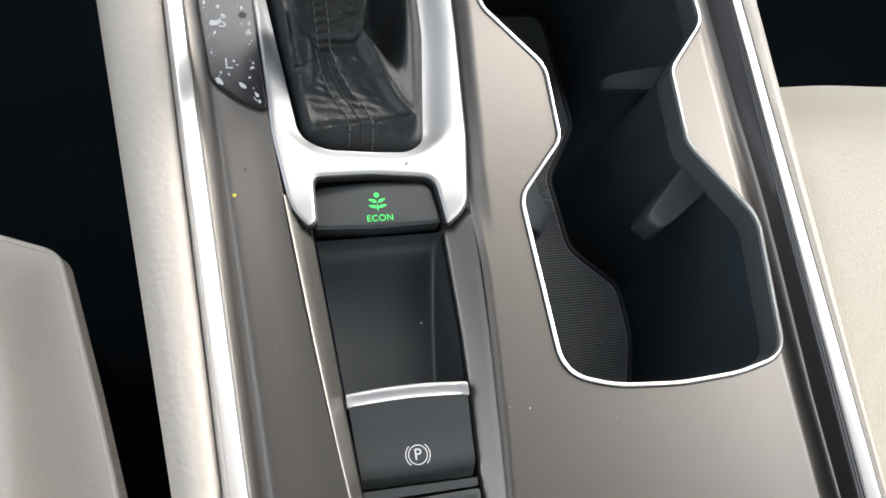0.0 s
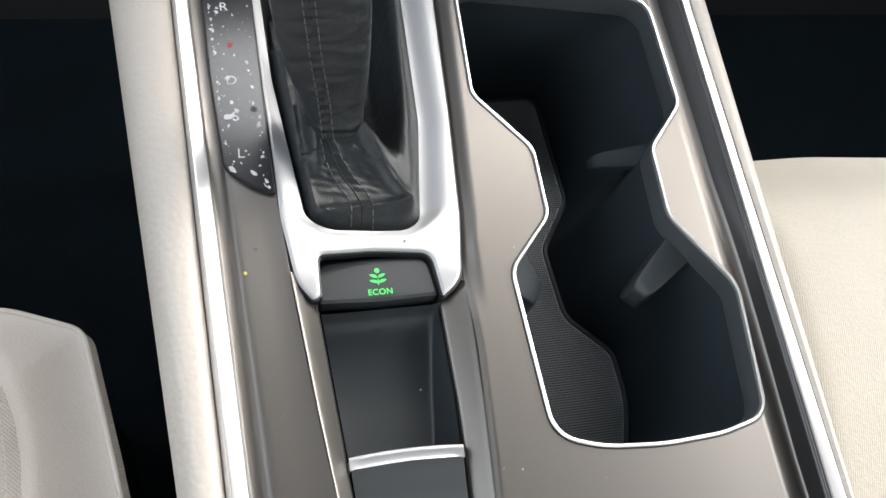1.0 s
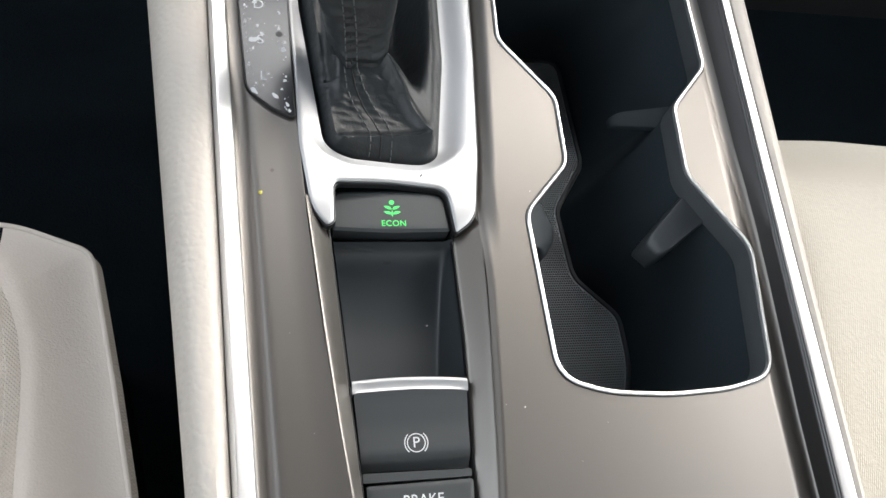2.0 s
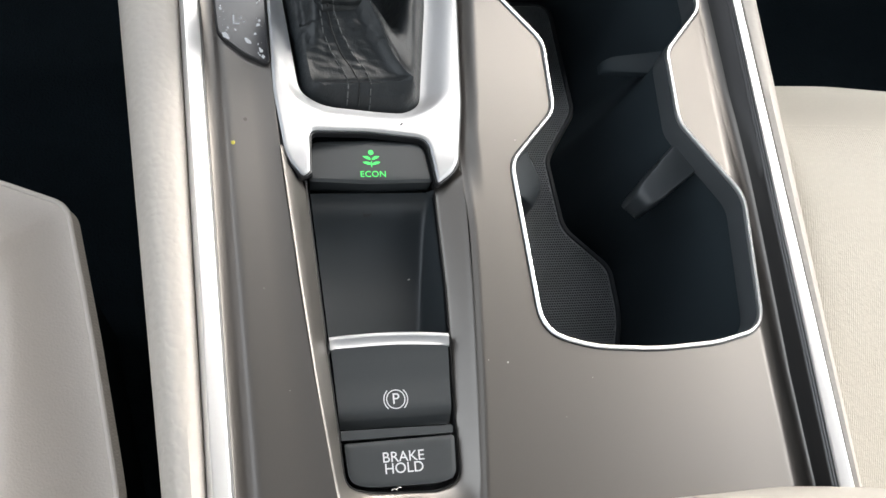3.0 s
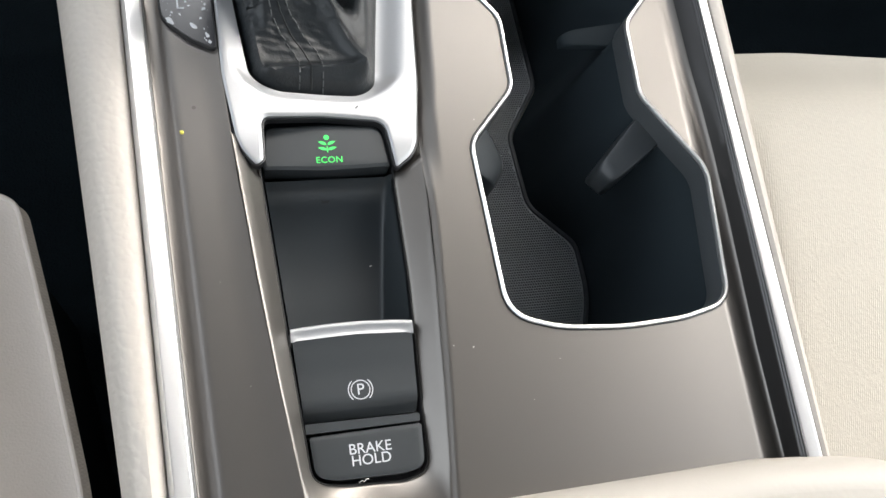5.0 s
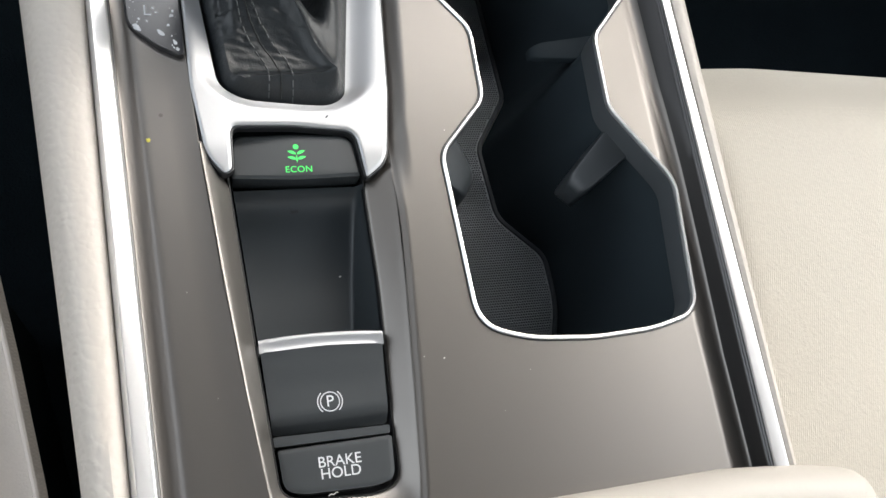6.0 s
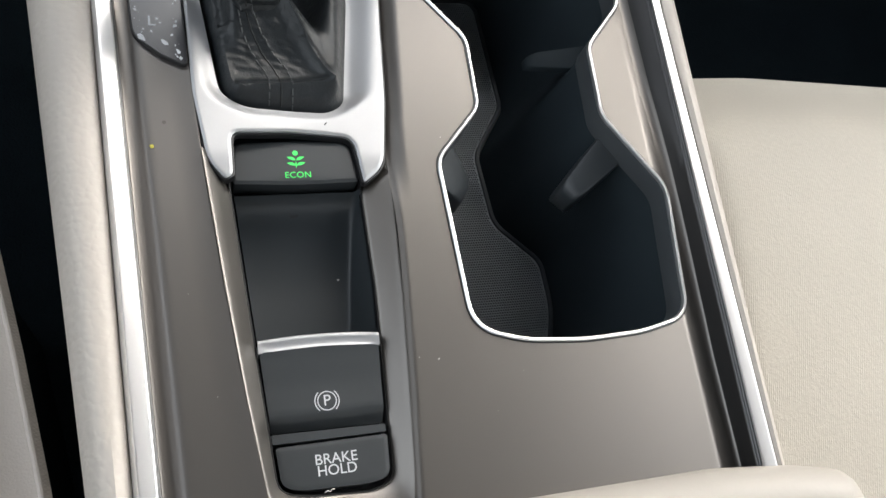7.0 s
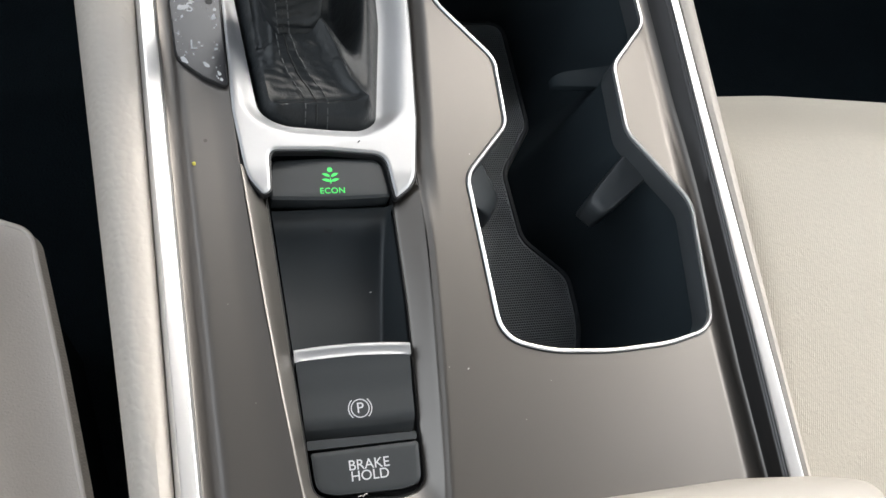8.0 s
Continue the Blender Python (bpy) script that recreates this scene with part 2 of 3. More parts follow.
def lettering(name, text, size, m, mat, parent, bold=0.0, spacing=1.0, line=1.0):
    """Raised print in the built-in font, centred; size is the letter height in millimetres."""
    cu = bpy.data.curves.new(name, "FONT")
    cu.body, cu.align_x, cu.align_y = text, "CENTER", "CENTER"
    cu.size, cu.extrude, cu.offset, cu.space_character, cu.space_line = size / 0.7 / 1000, 0.00003, bold / 1000, spacing, line
    tmp = new(name, cu)
    me = bpy.data.meshes.new_from_object(tmp.evaluated_get(bpy.context.evaluated_depsgraph_get()))
    bpy.data.objects.remove(tmp)
    me.name = name
    me.materials.clear()
    me.materials.append(mat)
    ob = new(name, me)
    ob.matrix_world = m
    ob.parent = parent
    return ob


def lin(y, *pts):
    """Linear through (y, value) points, carried on past the ends."""
    for (a, u), (b, w) in zip(pts, pts[1:]):
        if y <= b or (b, w) == pts[-1]:
            return u + (w - u) * (y - a) / (b - a)


def bump(d, w):
    return math.exp(-(d / w) ** 2)


def crest(d, w):
    return math.exp(-abs(d) / w)


def soft(u):
    u = max(0.0, min(1.0, u))
    return u * u * (3 - 2 * u)


NEAR, FAR = -120, 330
LONG = [NEAR + (FAR - NEAR) * i / 60 for i in range(61)]

# ---- cabin shell ----
def shell(name, x0, x1, y0, y1, z0, z1, mat, label, holes=()):
    """A thick wall with openings; each hole is (a0, a1, b0, b1) in the wall's own plane."""
    thin = min(range(3), key=lambda i: ((x1 - x0), (y1 - y0), (z1 - z0))[i])
    lo, hi = (x0, y0, z0), (x1, y1, z1)
    a, b = [i for i in range(3) if i != thin]
    ua = sorted({lo[a], hi[a], *[h[0] for h in holes], *[h[1] for h in holes]})
    ub = sorted({lo[b], hi[b], *[h[2] for h in holes], *[h[3] for h in holes]})
    bm = bmesh.new()
    for p, q in zip(ua, ua[1:]):
        for r, s in zip(ub, ub[1:]):
            if any(h[0] <= (p + q) / 2 <= h[1] and h[2] <= (r + s) / 2 <= h[3] for h in holes):
                continue
            l, k = [0, 0, 0], [0, 0, 0]
            l[thin], k[thin], l[a], k[a], l[b], k[b] = lo[thin], hi[thin], p, q, r, s
            piece = box(l[0], k[0], l[1], k[1], l[2], k[2])
            tmp = bpy.data.meshes.new("t")
            piece.to_mesh(tmp)
            piece.free()
            bm.from_mesh(tmp)
            bpy.data.meshes.remove(tmp)
    bmesh.ops.remove_doubles(bm, verts=bm.verts, dist=0.01)
    ob = part(name, bm, mat, smooth=False)
    return tagged(ob, label, "structure", kind="structure")


shell("floor", -800, 900, -1500, 1300, -330, -300, CARPET, "black carpet on the car floor")
shell("ceiling", -440, 670, -1300, 590, 700, 730, ROOF, "unseen car roof, headliner darkened to reflect as if unlit")
shell("wall_left", -800, -770, -1500, 1300, -300, 235, DOOR, "dark driver door trim below the window")
shell("wall_right", 870, 900, -1500, 1300, -300, 235, DOOR, "dark passenger door trim below the window")
# Added behind the camera: cuts rear light, reflects beige into the boot sleeve.
shell("wall_rear", -770, 870, -1500, -1470, -300, 600, REAR, "unseen beige wall added to reflect light and limit the rear window")
# Unseen light blockers that dim the armrest and the near seat cushions.
shell("wall_left_rear", -800, -770, -1500, -420, 235, 470, DOOR, "unseen dark panel added to block light from the rear side window")
shell("wall_right_rear", 870, 900, -1500, -420, 235, 470, DOOR, "unseen dark panel added to block light from the rear side window")
shell("wall_front", -770, 870, 480, 510, -300, 335, DOOR, "dark plain dashboard closing the cabin")


def pillar(name, low, high, wide, label, thick=25):
    """A slanted roof pillar from the belt line to the roof edge."""
    bm = ribbon([[(p[0] + dx, p[1] + dy, p[2]) for dx, dy in ((-thick, -wide), (thick, -wide), (thick, wide), (-thick, wide))] for p in (low, high)], closed=True, cap=True)
    tagged(part(name, bm, ROOF, smooth=False), label, "structure", kind="structure")


pillar("pillar_left", (-785, -420, 235), (-440, -400, 702), 55, "grey trimmed roof pillar between the doors")
pillar("pillar_right", (885, -420, 235), (670, -400, 702), 55, "grey trimmed roof pillar between the doors")
# Front pillars are unseen and made broad to dim the panel's bright reflection.
pillar("pillar_front_left", (-785, 960, 235), (-440, 540, 702), 75, "unseen windscreen pillar, broadened to darken reflections", 45)
pillar("pillar_front_right", (885, 960, 235), (670, 560, 702), 75, "unseen windscreen pillar, broadened to darken reflections", 50)
pillar("pillar_rear_left", (-785, -1450, 235), (-440, -1280, 702), 120, "grey trimmed rear pillar")
pillar("pillar_rear_right", (885, -1450, 235), (670, -1280, 702), 120, "grey trimmed rear pillar")
g = bmesh.new()
bmesh.ops.create_grid(g, x_segments=4, y_segments=4, size=400000)
bmesh.ops.translate(g, vec=(0, 0, -600), verts=g.verts)
tagged(part("ground", g, ASPHALT, smooth=False), "grey asphalt ground outside the car", "ground", kind="structure")

# ---- centre console ----
console = thing("center_console", "taupe satin car centre console with beige padded sides", "console")

CUP = resample(rounded([(56.8, 252, 14), (54.0, 183, 13), (77.6, 152, 15), (77.2, 117, 13), (55.2, 92.6, 13), (58.0, 20.5, 17),
                        (78, 13.9, 60), (104, 11.7, 120), (130, 12.8, 60), (152.2, 17.6, 13), (158.4, 76.5, 17), (135.4, 112.6, 14), (137.2, 149, 12), (158.8, 173, 13), (160, 240, 14)], 8), 2.0)


def rail_left(y):
    return -65.15 - 0.0487 * y


def pad_left(y):
    return -83.2 - 0.0952 * y


def rail_right(y):
    return 163.9 + 0.0435 * y


def pad_right(y):
    return 175.2 + 0.0614 * y


def panel_right(y):
    """Line of the fold below the right chrome strip."""
    return lin(y, (-120, 157.0), (0, 158.7), (60, 159.4), (85, 159.5), (125, 158.4), (240, 160.5), (400, 163))


def panel_bend(y):
    """Line from which the panel rolls down to the fold."""
    return lin(y, (-120, 146), (-25, 149), (20, 150), (90, 153.5), (130, 154.5), (240, 157), (400, 159))


def lip_right(y):
    return lin(y, (-37, 26.4), (-3, 29.6), (39, 32.8), (62, 34.1), (85, 34.2), (108, 34.8), (120, 36.4), (173, 41), (240, 45.2))


def lip_left(y):
    return lin(y, (-30, -24.8), (3, -29.2), (42, -33.4), (84, -37.4), (137, -40.8), (240, -43.2))


# taupe panel beside the cups, its inner edge rolled down towards the shifter
panel_loop = [Vector((panel_right(y), y)) for y in LONG] + [Vector((lip_right(y), y)) for y in reversed(LONG)]


def panel_drop(y):
    """How far the panel falls from its bend to the fold."""
    return lin(y, (-120, 4.2), (0, 3.6), (60, 1.8), (125, 0.6), (400, 0.5))


def rolled(e):
    """A quick roll over an edge, then a straight slope, from 0 to 1."""
    e, k = max(0.0, min(1.0, e)), 0.22
    return (e * e / (2 * k) if e < k else e - k / 2) / (1 - k / 2)


def panel_z(p):
    d = p.x - lip_right(p.y)
    e = (p.x - panel_bend(p.y)) / (panel_right(p.y) - panel_bend(p.y))
    return -4.0 * (1 - soft(d / 8.0)) * soft((p.y - 70) / 40) - 0.9 * (1 - soft(d / 2.5)) - panel_drop(p.y) * rolled(e)


part("top_panel", sheet(panel_loop, [offset(CUP, 0.9)], panel_z, 2.0, 3.0, (0.7, 1.5, 2.4, 3.4, 4.3, 5.2, 6.1, 7.0, 7.9, 8.8, 9.7)), SATIN, console)


def panel_fold(y):
    p, r = panel_right(y), lin(y, (-120, 2.0), (0, 2.3), (110, 4.4), (400, 5.0))
    z, fall = panel_z(Vector((p, y))), math.atan(panel_drop(y) / (0.89 * (p - panel_bend(y))))
    turns = [-fall + (radians(58) + fall) * k / 12 for k in range(1, 13)]
    return [(p - 0.3, z + 0.3 * math.tan(fall) - 0.03)] + [(p + r * (math.sin(a) + math.sin(fall)), z + r * (math.cos(fall) - math.cos(a))) for a in turns]


def channel_wall(y):
    x, z = panel_fold(y)[-1]
    r = rail_right(y) - 1.1
    return [(x - 0.25, z - 0.6), (x + 0.05, z + 0.1), (x + (r - x) * 0.5, z + (6.6 - z) * 0.5), (r, 6.6), (r + 0.2, 6.7)]


part("panel_fold", strip(panel_fold, LONG), SATIN, console, "taupe hollow fold along the panel edge")
# Same taupe as the panel, coloured dark in place of shade.
part("channel_wall", strip(channel_wall, LONG), SHADED_TRIM, console, "taupe wall below the chrome strip, its shade put into the colour")
part("trim_step", strip(lambda y: [(rail_right(y) - 1.2, 6.3), (rail_right(y) - 1.1, 7.0), (rail_right(y) - 0.75, 7.3), (rail_right(y) - 0.55, 7.3), (rail_right(y) - 0.5, 7.9), (rail_right(y) - 0.2, 8.2), (rail_right(y) + 0.05, 8.2), (rail_right(y) + 0.1, 8.8)], LONG), STEP, console, "fine stepped metal edge")


def strip_width(y):
    """Width of the right chrome strip, which narrows to the front."""
    return lin(y, (-120, 6.6), (0, 5.8), (125, 4.8), (400, 3.6))


def strip_tilt(y):
    return lin(y, (-120, 1.0), (0, 0.7), (120, 0.1), (400, -0.1))


part("chrome_strip", strip(lambda y: [(rail_right(y) + 0.1, 8.5), (rail_right(y) + 0.12, 9.4), (rail_right(y) + 0.22, 9.62), (rail_right(y) + 0.45, 9.72), (rail_right(y) + 0.7, 9.74), (rail_right(y) + strip_width(y) - 1.3, 9.8 + strip_tilt(y)), (rail_right(y) + strip_width(y) - 1.1, 9.8 + strip_tilt(y)), (rail_right(y) + strip_width(y) - 0.9, 9.7 + strip_tilt(y)), (rail_right(y) + strip_width(y) - 0.2, 9.2 + strip_tilt(y)), (rail_right(y) + strip_width(y), 8.9), (rail_right(y) + strip_width(y) + 0.1, 6)], LONG), CHROME, console, "bright satin chrome strip")


def right_pad(y):
    r, o = rail_right(y) + strip_width(y), pad_right(y) + 0.6
    w = max(o - r, 2.0)
    return [(r, 6), (r + w * 0.08, 9.6), (r + w * 0.3, 10.6), (r + w * 0.6, 10.0), (r + w * 0.85, 8.0), (o, 4), (o + 0.8, -6), (o + 2.5, -40), (o + 5, -300)]


part("side_pad", strip(right_pad, LONG), HIDE, console, "beige leather side padding")


def left_pad(y):
    c, o = rail_left(y) - 2.1, pad_left(y)
    w = c - o
    return [(c + 0.3, 6), (c - 0.5, 11.6), (c - 2.2, 13.4), (c - w * 0.3, 14.6), (c - w * 0.55, 13.8), (c - w * 0.76, 10.8), (c - w * 0.92, 6), (o, -1), (o + 0.4, -10), (o + 2, -40), (o + 4, -300)]


part("side_pad", strip(left_pad, LONG), HIDE, console, "beige leather side padding")
part("chrome_strip", strip(lambda y: [(rail_left(y) - 2.1, 8), (rail_left(y) - 2.0, 11.2), (rail_left(y) - 1.7, 11.9), (rail_left(y) - 0.55, 13.9), (rail_left(y) - 0.3, 14.25), (rail_left(y) - 0.1, 14.42), (rail_left(y) + 0.15, 14.42), (rail_left(y) + 0.4, 14.35), (rail_left(y) + 4.9 - 0.0025 * y, 13.25), (rail_left(y) + 5.15 - 0.0025 * y, 13.15), (rail_left(y) + 5.4 - 0.0025 * y, 12.8), (rail_left(y) + 5.6 - 0.0025 * y, 10.5)], LONG), CHROME, console, "bright satin chrome strip")
part("trim_step", strip(lambda y: [(rail_left(y) + 5.5 - 0.0025 * y, 11.2), (rail_left(y) + 5.75 - 0.0025 * y, 11.1), (rail_left(y) + 5.85 - 0.0025 * y, 10.3), (rail_left(y) + 6.05 - 0.0025 * y, 10.2), (rail_left(y) + 6.1 - 0.0025 * y, 5.0)], LONG), STEP, console, "fine stepped metal edge")


def ridge_near(y):
    """Line where the groove beside the left chrome strip begins to rise."""
    return -55.2 - 0.0511 * y


def ridge_top(y):
    return -51.3 - 0.0556 * y


def left_panel(y):
    c, a, b, r = rail_left(y) + 6.0 - 0.0025 * y, ridge_near(y), ridge_top(y), lip_left(y)
    w = b - a
    return [(c, 6.0), (c + 0.3, 5.3), (c + 0.9, 5.0), (a - 0.8, 4.9), (a, 4.98), (a + w * 0.2, 5.2), (a + w * 0.45, 5.66), (a + w * 0.7, 6.12), (b - 0.2, 6.38), (b + 0.9, 6.5), (b + 2.2, 6.5),
            (b + (r - b) * 0.5, 6.35), (r - 2.2, 6.3), (r - 1.0, 6.6), (r - 0.3, 6.6), (r, 6.3)]


part("top_panel", strip(left_panel, LONG), SATIN, console)

# sunken surround of tray and switches
WELL_IN = resample(rounded([(-29, 97, 1.5), (-24.1, 24, 200), (-20.2, -29.8, 7), (-12, -32.0, 40), (11, -33.2, 12), (19.9, -31.2, 6), (20.5, -8, 60), (21.6, 12, 60), (22.6, 40, 200), (22.2, 97, 1.5)], 6), 2.0)
WELL_OUT = rounded([(-38.4, 97, 0.5), (-33.4, 42, 200), (-29.2, 3, 200), (-24.8, -30, 200), (-21.0, -60, 6), (0, -62, 60), (24.2, -60, 6), (29.6, -3, 200), (32.8, 39, 200), (34.2, 75, 200), (34.4, 97, 0.5)], 6)


def even(loop, n):
    """n points at even steps round an outline."""
    size = [(Vector(loop[(i + 1) % len(loop)]) - Vector(loop[i])).length for i in range(len(loop))]
    total, out, i, run = sum(size), [], 0, 0.0
    for k in range(n):
        d = total * k / n
        while run + size[i] < d:
            run += size[i]
            i += 1
        out.append(Vector(loop[i]).lerp(Vector(loop[(i + 1) % len(loop)]), (d - run) / max(size[i], 1e-6)))
    return out


def deck(x):
    return lin(x, (-24, 6.2), (26, -0.8)) if -24 < x < 26 else (6.2 if x <= -24 else -0.8)


def by_angle(loop, n):
    """Points of an outline at even angles seen from the middle of the switches, from its far left end round the near side to its far right end."""
    pts = [p for p in resample(loop, 0.4) if p.y < 96.5]
    c = Vector((0, 26))
    turns = [((math.atan2(p.y - c.y, p.x - c.x) - 1.6) % (2 * math.pi), p) for p in pts]
    lo, hi = min(t[0] for t in turns), max(t[0] for t in turns)
    return [min(turns, key=lambda q: abs(q[0] - lo - (hi - lo) * k / (n - 1)))[1] for k in range(n)]


OUTER = [p for p in resample(WELL_OUT, 1.2) if p.y < 96.6]
INNER = by_angle(WELL_IN, 260)


def frame_low(x):
    return lin(x, (-24, -1.8), (22, -6.0))


def surround_z(p):
    """Height of the sloped surround: from the frame of the switches up to the panels on both sides."""
    low, high = frame_low(p.x), lin(p.x, (-26, 6.3), (27, -0.8))
    d, e = gap(p, INNER), gap(p, OUTER)
    f = d / max(d + e, 1e-6)
    f += 0.1 * math.sin(math.pi * f * f) * soft(-p.x / 10)
    under = 2.6 * soft((p.y + 4 - lin(p.x, (-40, 118), (-36.2, 93), (-30, 84.4), (22, 84.4), (32, 90))) / 4.5)
    return low + (high - low) * f - under + 0.12 * bump(e - 0.5, 0.5) - 0.3 * (1 - soft((d - 0.75) / 0.5))


part("switch_surround", sheet(OUTER + by_angle(offset(WELL_IN, 0.8), 200)[::-1], [], surround_z, 1.5, 1.5, (0.35, 0.8, 1.3)), SATIN, console, "sloped satin surround of the switches")
frame_rows = []
for d, dz in ((0.95, -0.35), (0.75, 0.0), (0.4, -0.02), (0.0, -0.9), (0.0, -12)):
    frame_rows.append([(q.x, q.y, frame_low(q.x) + dz) for q in by_angle(offset(WELL_IN, d) if d else WELL_IN, 260)])
part("switch_frame", ribbon(frame_rows), BLACK, console, "black frame round the switches")
near_ys = [NEAR + (-59 - NEAR) * k / 10 for k in range(11)]
near_fill = [Vector((lip_left(y), y)) for y in near_ys] + [Vector((lip_right(y), y)) for y in reversed(near_ys)]
part("top_panel", sheet(near_fill, [], lambda p: deck(p.x) - 0.05, 6, 2), SATIN, console)
part("switch_base", sheet(offset(WELL_IN, 0.4), [], lambda p: -26 if p.y > 20 else -11, 6, 0), BLACK, console)

# open storage tray, a scoop between the buttons
def tray_floor(v):
    u = max(0.0, min(1.0, (83.2 - v) / 40))
    return -5.2 - 18.5 * math.sqrt(max(0.0, 1 - (1 - u) ** 2.2))


tray_rows = []
for k in range(33):
    y = 82.8 - 61 * k / 32
    l, r = lin(y, (24, -23.4), (84, -27.3)), lin(y, (24, 21.5), (42, 22.2), (84, 21.8))
    z = tray_floor(y)
    q = lin(y, (30, 15.6), (60, 19.2), (84, 21.5))
    tray_rows.append([(l, y, -4.0), (l - 0.8, y, min(-4.2, z * 0.6 - 2)), (l - 1.2, y, z + 1.6), (l - 0.4, y, z + 0.4), (l + 2.0, y, z), (q - 3, y, z), (q - 1.4, y, z + 0.2), (q - 0.5, y, z + 0.8), (q + 0.3, y, z + 2.2), ((q + r) / 2 + 1, y, z * 0.5 - 2), (r, y, -7.0)])
part("storage_tray", ribbon(tray_rows), TRAY, console, "open glossy black storage tray")
part("scratch", sheet(rounded([(-5.6, 78.2, 0.3), (-4.9, 77.0, 0.3), (-1.6, 77.2, 0.3), (-2.4, 76.2, 0.3), (-5.2, 76.0, 0.4)], 3), [], lambda p: tray_floor(p.y) + 0.08, 1.0, 0.1), BLACK, console, "small dark mark on the tray")

# shifter bezel
BOOT_HOLE = rounded([(-40.5, 262, 20), (-38.0, 190, 90), (-30.0, 121.0, 14), (-21, 115.2, 20), (12.5, 114.0, 12), (19.4, 119.2, 12), (26.6, 170, 80), (29.5, 262, 20)], 8)
BEZEL = rounded([(-45, 300, 2), (-41.8, 180, 200), (-40.0, 120, 60), (-36.2, 92, 16), (-30.2, 84.4, 6), (-27.4, 86.6, 2.5), (-27.0, 104.0, 3.8), (-3, 105.2, 60), (20.8, 103.0, 6.5),
                 (22.9, 85.6, 2), (23.2, 83.4, 2), (31.8, 90, 18), (36.4, 120, 60), (40.6, 172, 200), (47.6, 300, 2)], 7)
HOLE_LINE, BEZEL_LINE = resample(BOOT_HOLE, 4), resample(BEZEL, 3)


def bezel_base(x):
    return lin(x, (-42, 7.6), (0, 2.6), (45, 0.4))


def bezel_z(p):
    h = gap(p, HOLE_LINE)
    side = soft((p.y - 112) / 14) * (0.3 + 0.7 * soft((p.x + 20) / 30))
    return bezel_base(p.x) - (1.1 + 2.9 * side) * (1 - soft(h / (4.5 + 8.0 * side))) - 0.8 * (1 - soft((p.y - 84) / 12)) - 0.5 * (1 - soft(gap(p, BEZEL_LINE) / 0.9))


part("shifter_bezel", sheet(BEZEL, [BOOT_HOLE], bezel_z, 1.4, 2.2, (0.4, 0.9, 1.5, 2.2)), SILVER, console, "satin silver shifter surround")
part("bezel_gasket", ribbon([[(p.x, p.y, bezel_base(p.x) + z) for p in offset(BEZEL_LINE, d)] for d, z in ((-0.3, -2.2), (0.35, -1.5), (0.8, -1.7), (1.0, -4.5))], closed=True), BLACK, console)

# gear position plate
PLATE = rounded([(-67.2, 300, 2), (-63.4, 190, 200), (-60.2, 144.5, 10), (-50, 135.8, 10), (-41.6, 131.4, 1.5), (-42.4, 160, 200), (-45.4, 300, 2)], 6)
PLATE_LINE = resample(PLATE, 3)
plate = part("gear_position_plate", sheet(PLATE, [], lambda p: 8.1, 5, 2.0), PIANO, console, "gloss black gear position plate")
part("plate_gasket", ring(PLATE_LINE, [(-0.1, 7.9), (0.3, 8.1), (0.75, 8.0), (0.9, 5.0)]), BLACK, console, "thin black gap round the plate")
for letter, y, x in (("L", 151, -53.6), ("S", 169.3, -54.6), ("D", 187.8, -55.2), ("R", 228, -56.2)):
    lettering("letter", letter, 4.6, pose(x / 1000, y / 1000, 0.00816), PRINT, plate)
part("red_mark", sheet(rounded([(-55.8, 207.8, 0.8), (-53.4, 208.2, 0.8), (-53.6, 205.6, 0.8), (-55.4, 205.4, 0.8)], 3), [], lambda p: 8.18, 1, 0.1), RED, plate, "small red position mark")
part("sensor_dot", sheet(circle(-46.8, 172.7, 1.5), [], lambda p: 8.16, 1, 0.1), BLACK, plate)

# eco button
ECO_LINE = resample(rounded([(-26.4, 102.9, 4.5), (-3, 103.6, 60), (19.8, 102.4, 6.5), (21.6, 87.5, 2), (21.6, 85.2, 1.2), (-3, 84.6, 60), (-27.2, 85.8, 1.2), (-27.2, 88, 2)], 6), 1.5)


def eco_z(p):
    return -1.9 - 0.9 * (1 - soft(gap(p, ECO_LINE) / 1.1)) - 0.3 * (1 - soft((p.y - 84) / 3.0))


econ = part("eco_button", sheet(ECO_LINE, [],
                                eco_z, 1.6, 9.0, (0.5, 1.1, 1.8)), BUTTON, console, "matte black button with green symbol")
ECO_Z = -0.00185
lettering("lettering", "ECON", 2.55, pose(-0.0022, 0.0883, ECO_Z), GREEN, econ, -0.01, 1.05)


def leaf(cx, cy, ang, l, w):
    bm = bmesh.new()
    pts = [(k / 8 * l, w * math.sin(math.pi * (k / 8) ** 0.8)) for k in range(9)] + [(k / 8 * l, -w * 0.6 * math.sin(math.pi * (k / 8) ** 0.8)) for k in range(7, 0, -1)]
    c, s = math.cos(ang), math.sin(ang)
    f = bm.faces.new([bm.verts.new((cx + x * c - y * s, cy + x * s + y * c, 0)) for x, y in pts])
    ext = bmesh.ops.extrude_face_region(bm, geom=[f])
    bmesh.ops.translate(bm, vec=(0, 0, 0.05), verts=[q for q in ext["geom"] if isinstance(q, bmesh.types.BMVert)])
    return bm


symbols = [leaf(-2.5 + 0.2 * sx, cy, ang if sx > 0 else math.pi - ang, l, w * sx) for cy, ang, l, w in ((92.6, 0.30, 3.6, 0.75), (94.8, 0.42, 3.5, 0.75)) for sx in (1, -1)]
symbols += [leaf(-2.5, 91.3, math.pi / 2, 3.2, 0.35), sheet(circle(-2.5, 97.9, 1.05), [], lambda p: 0.05, 1, 0.05)]
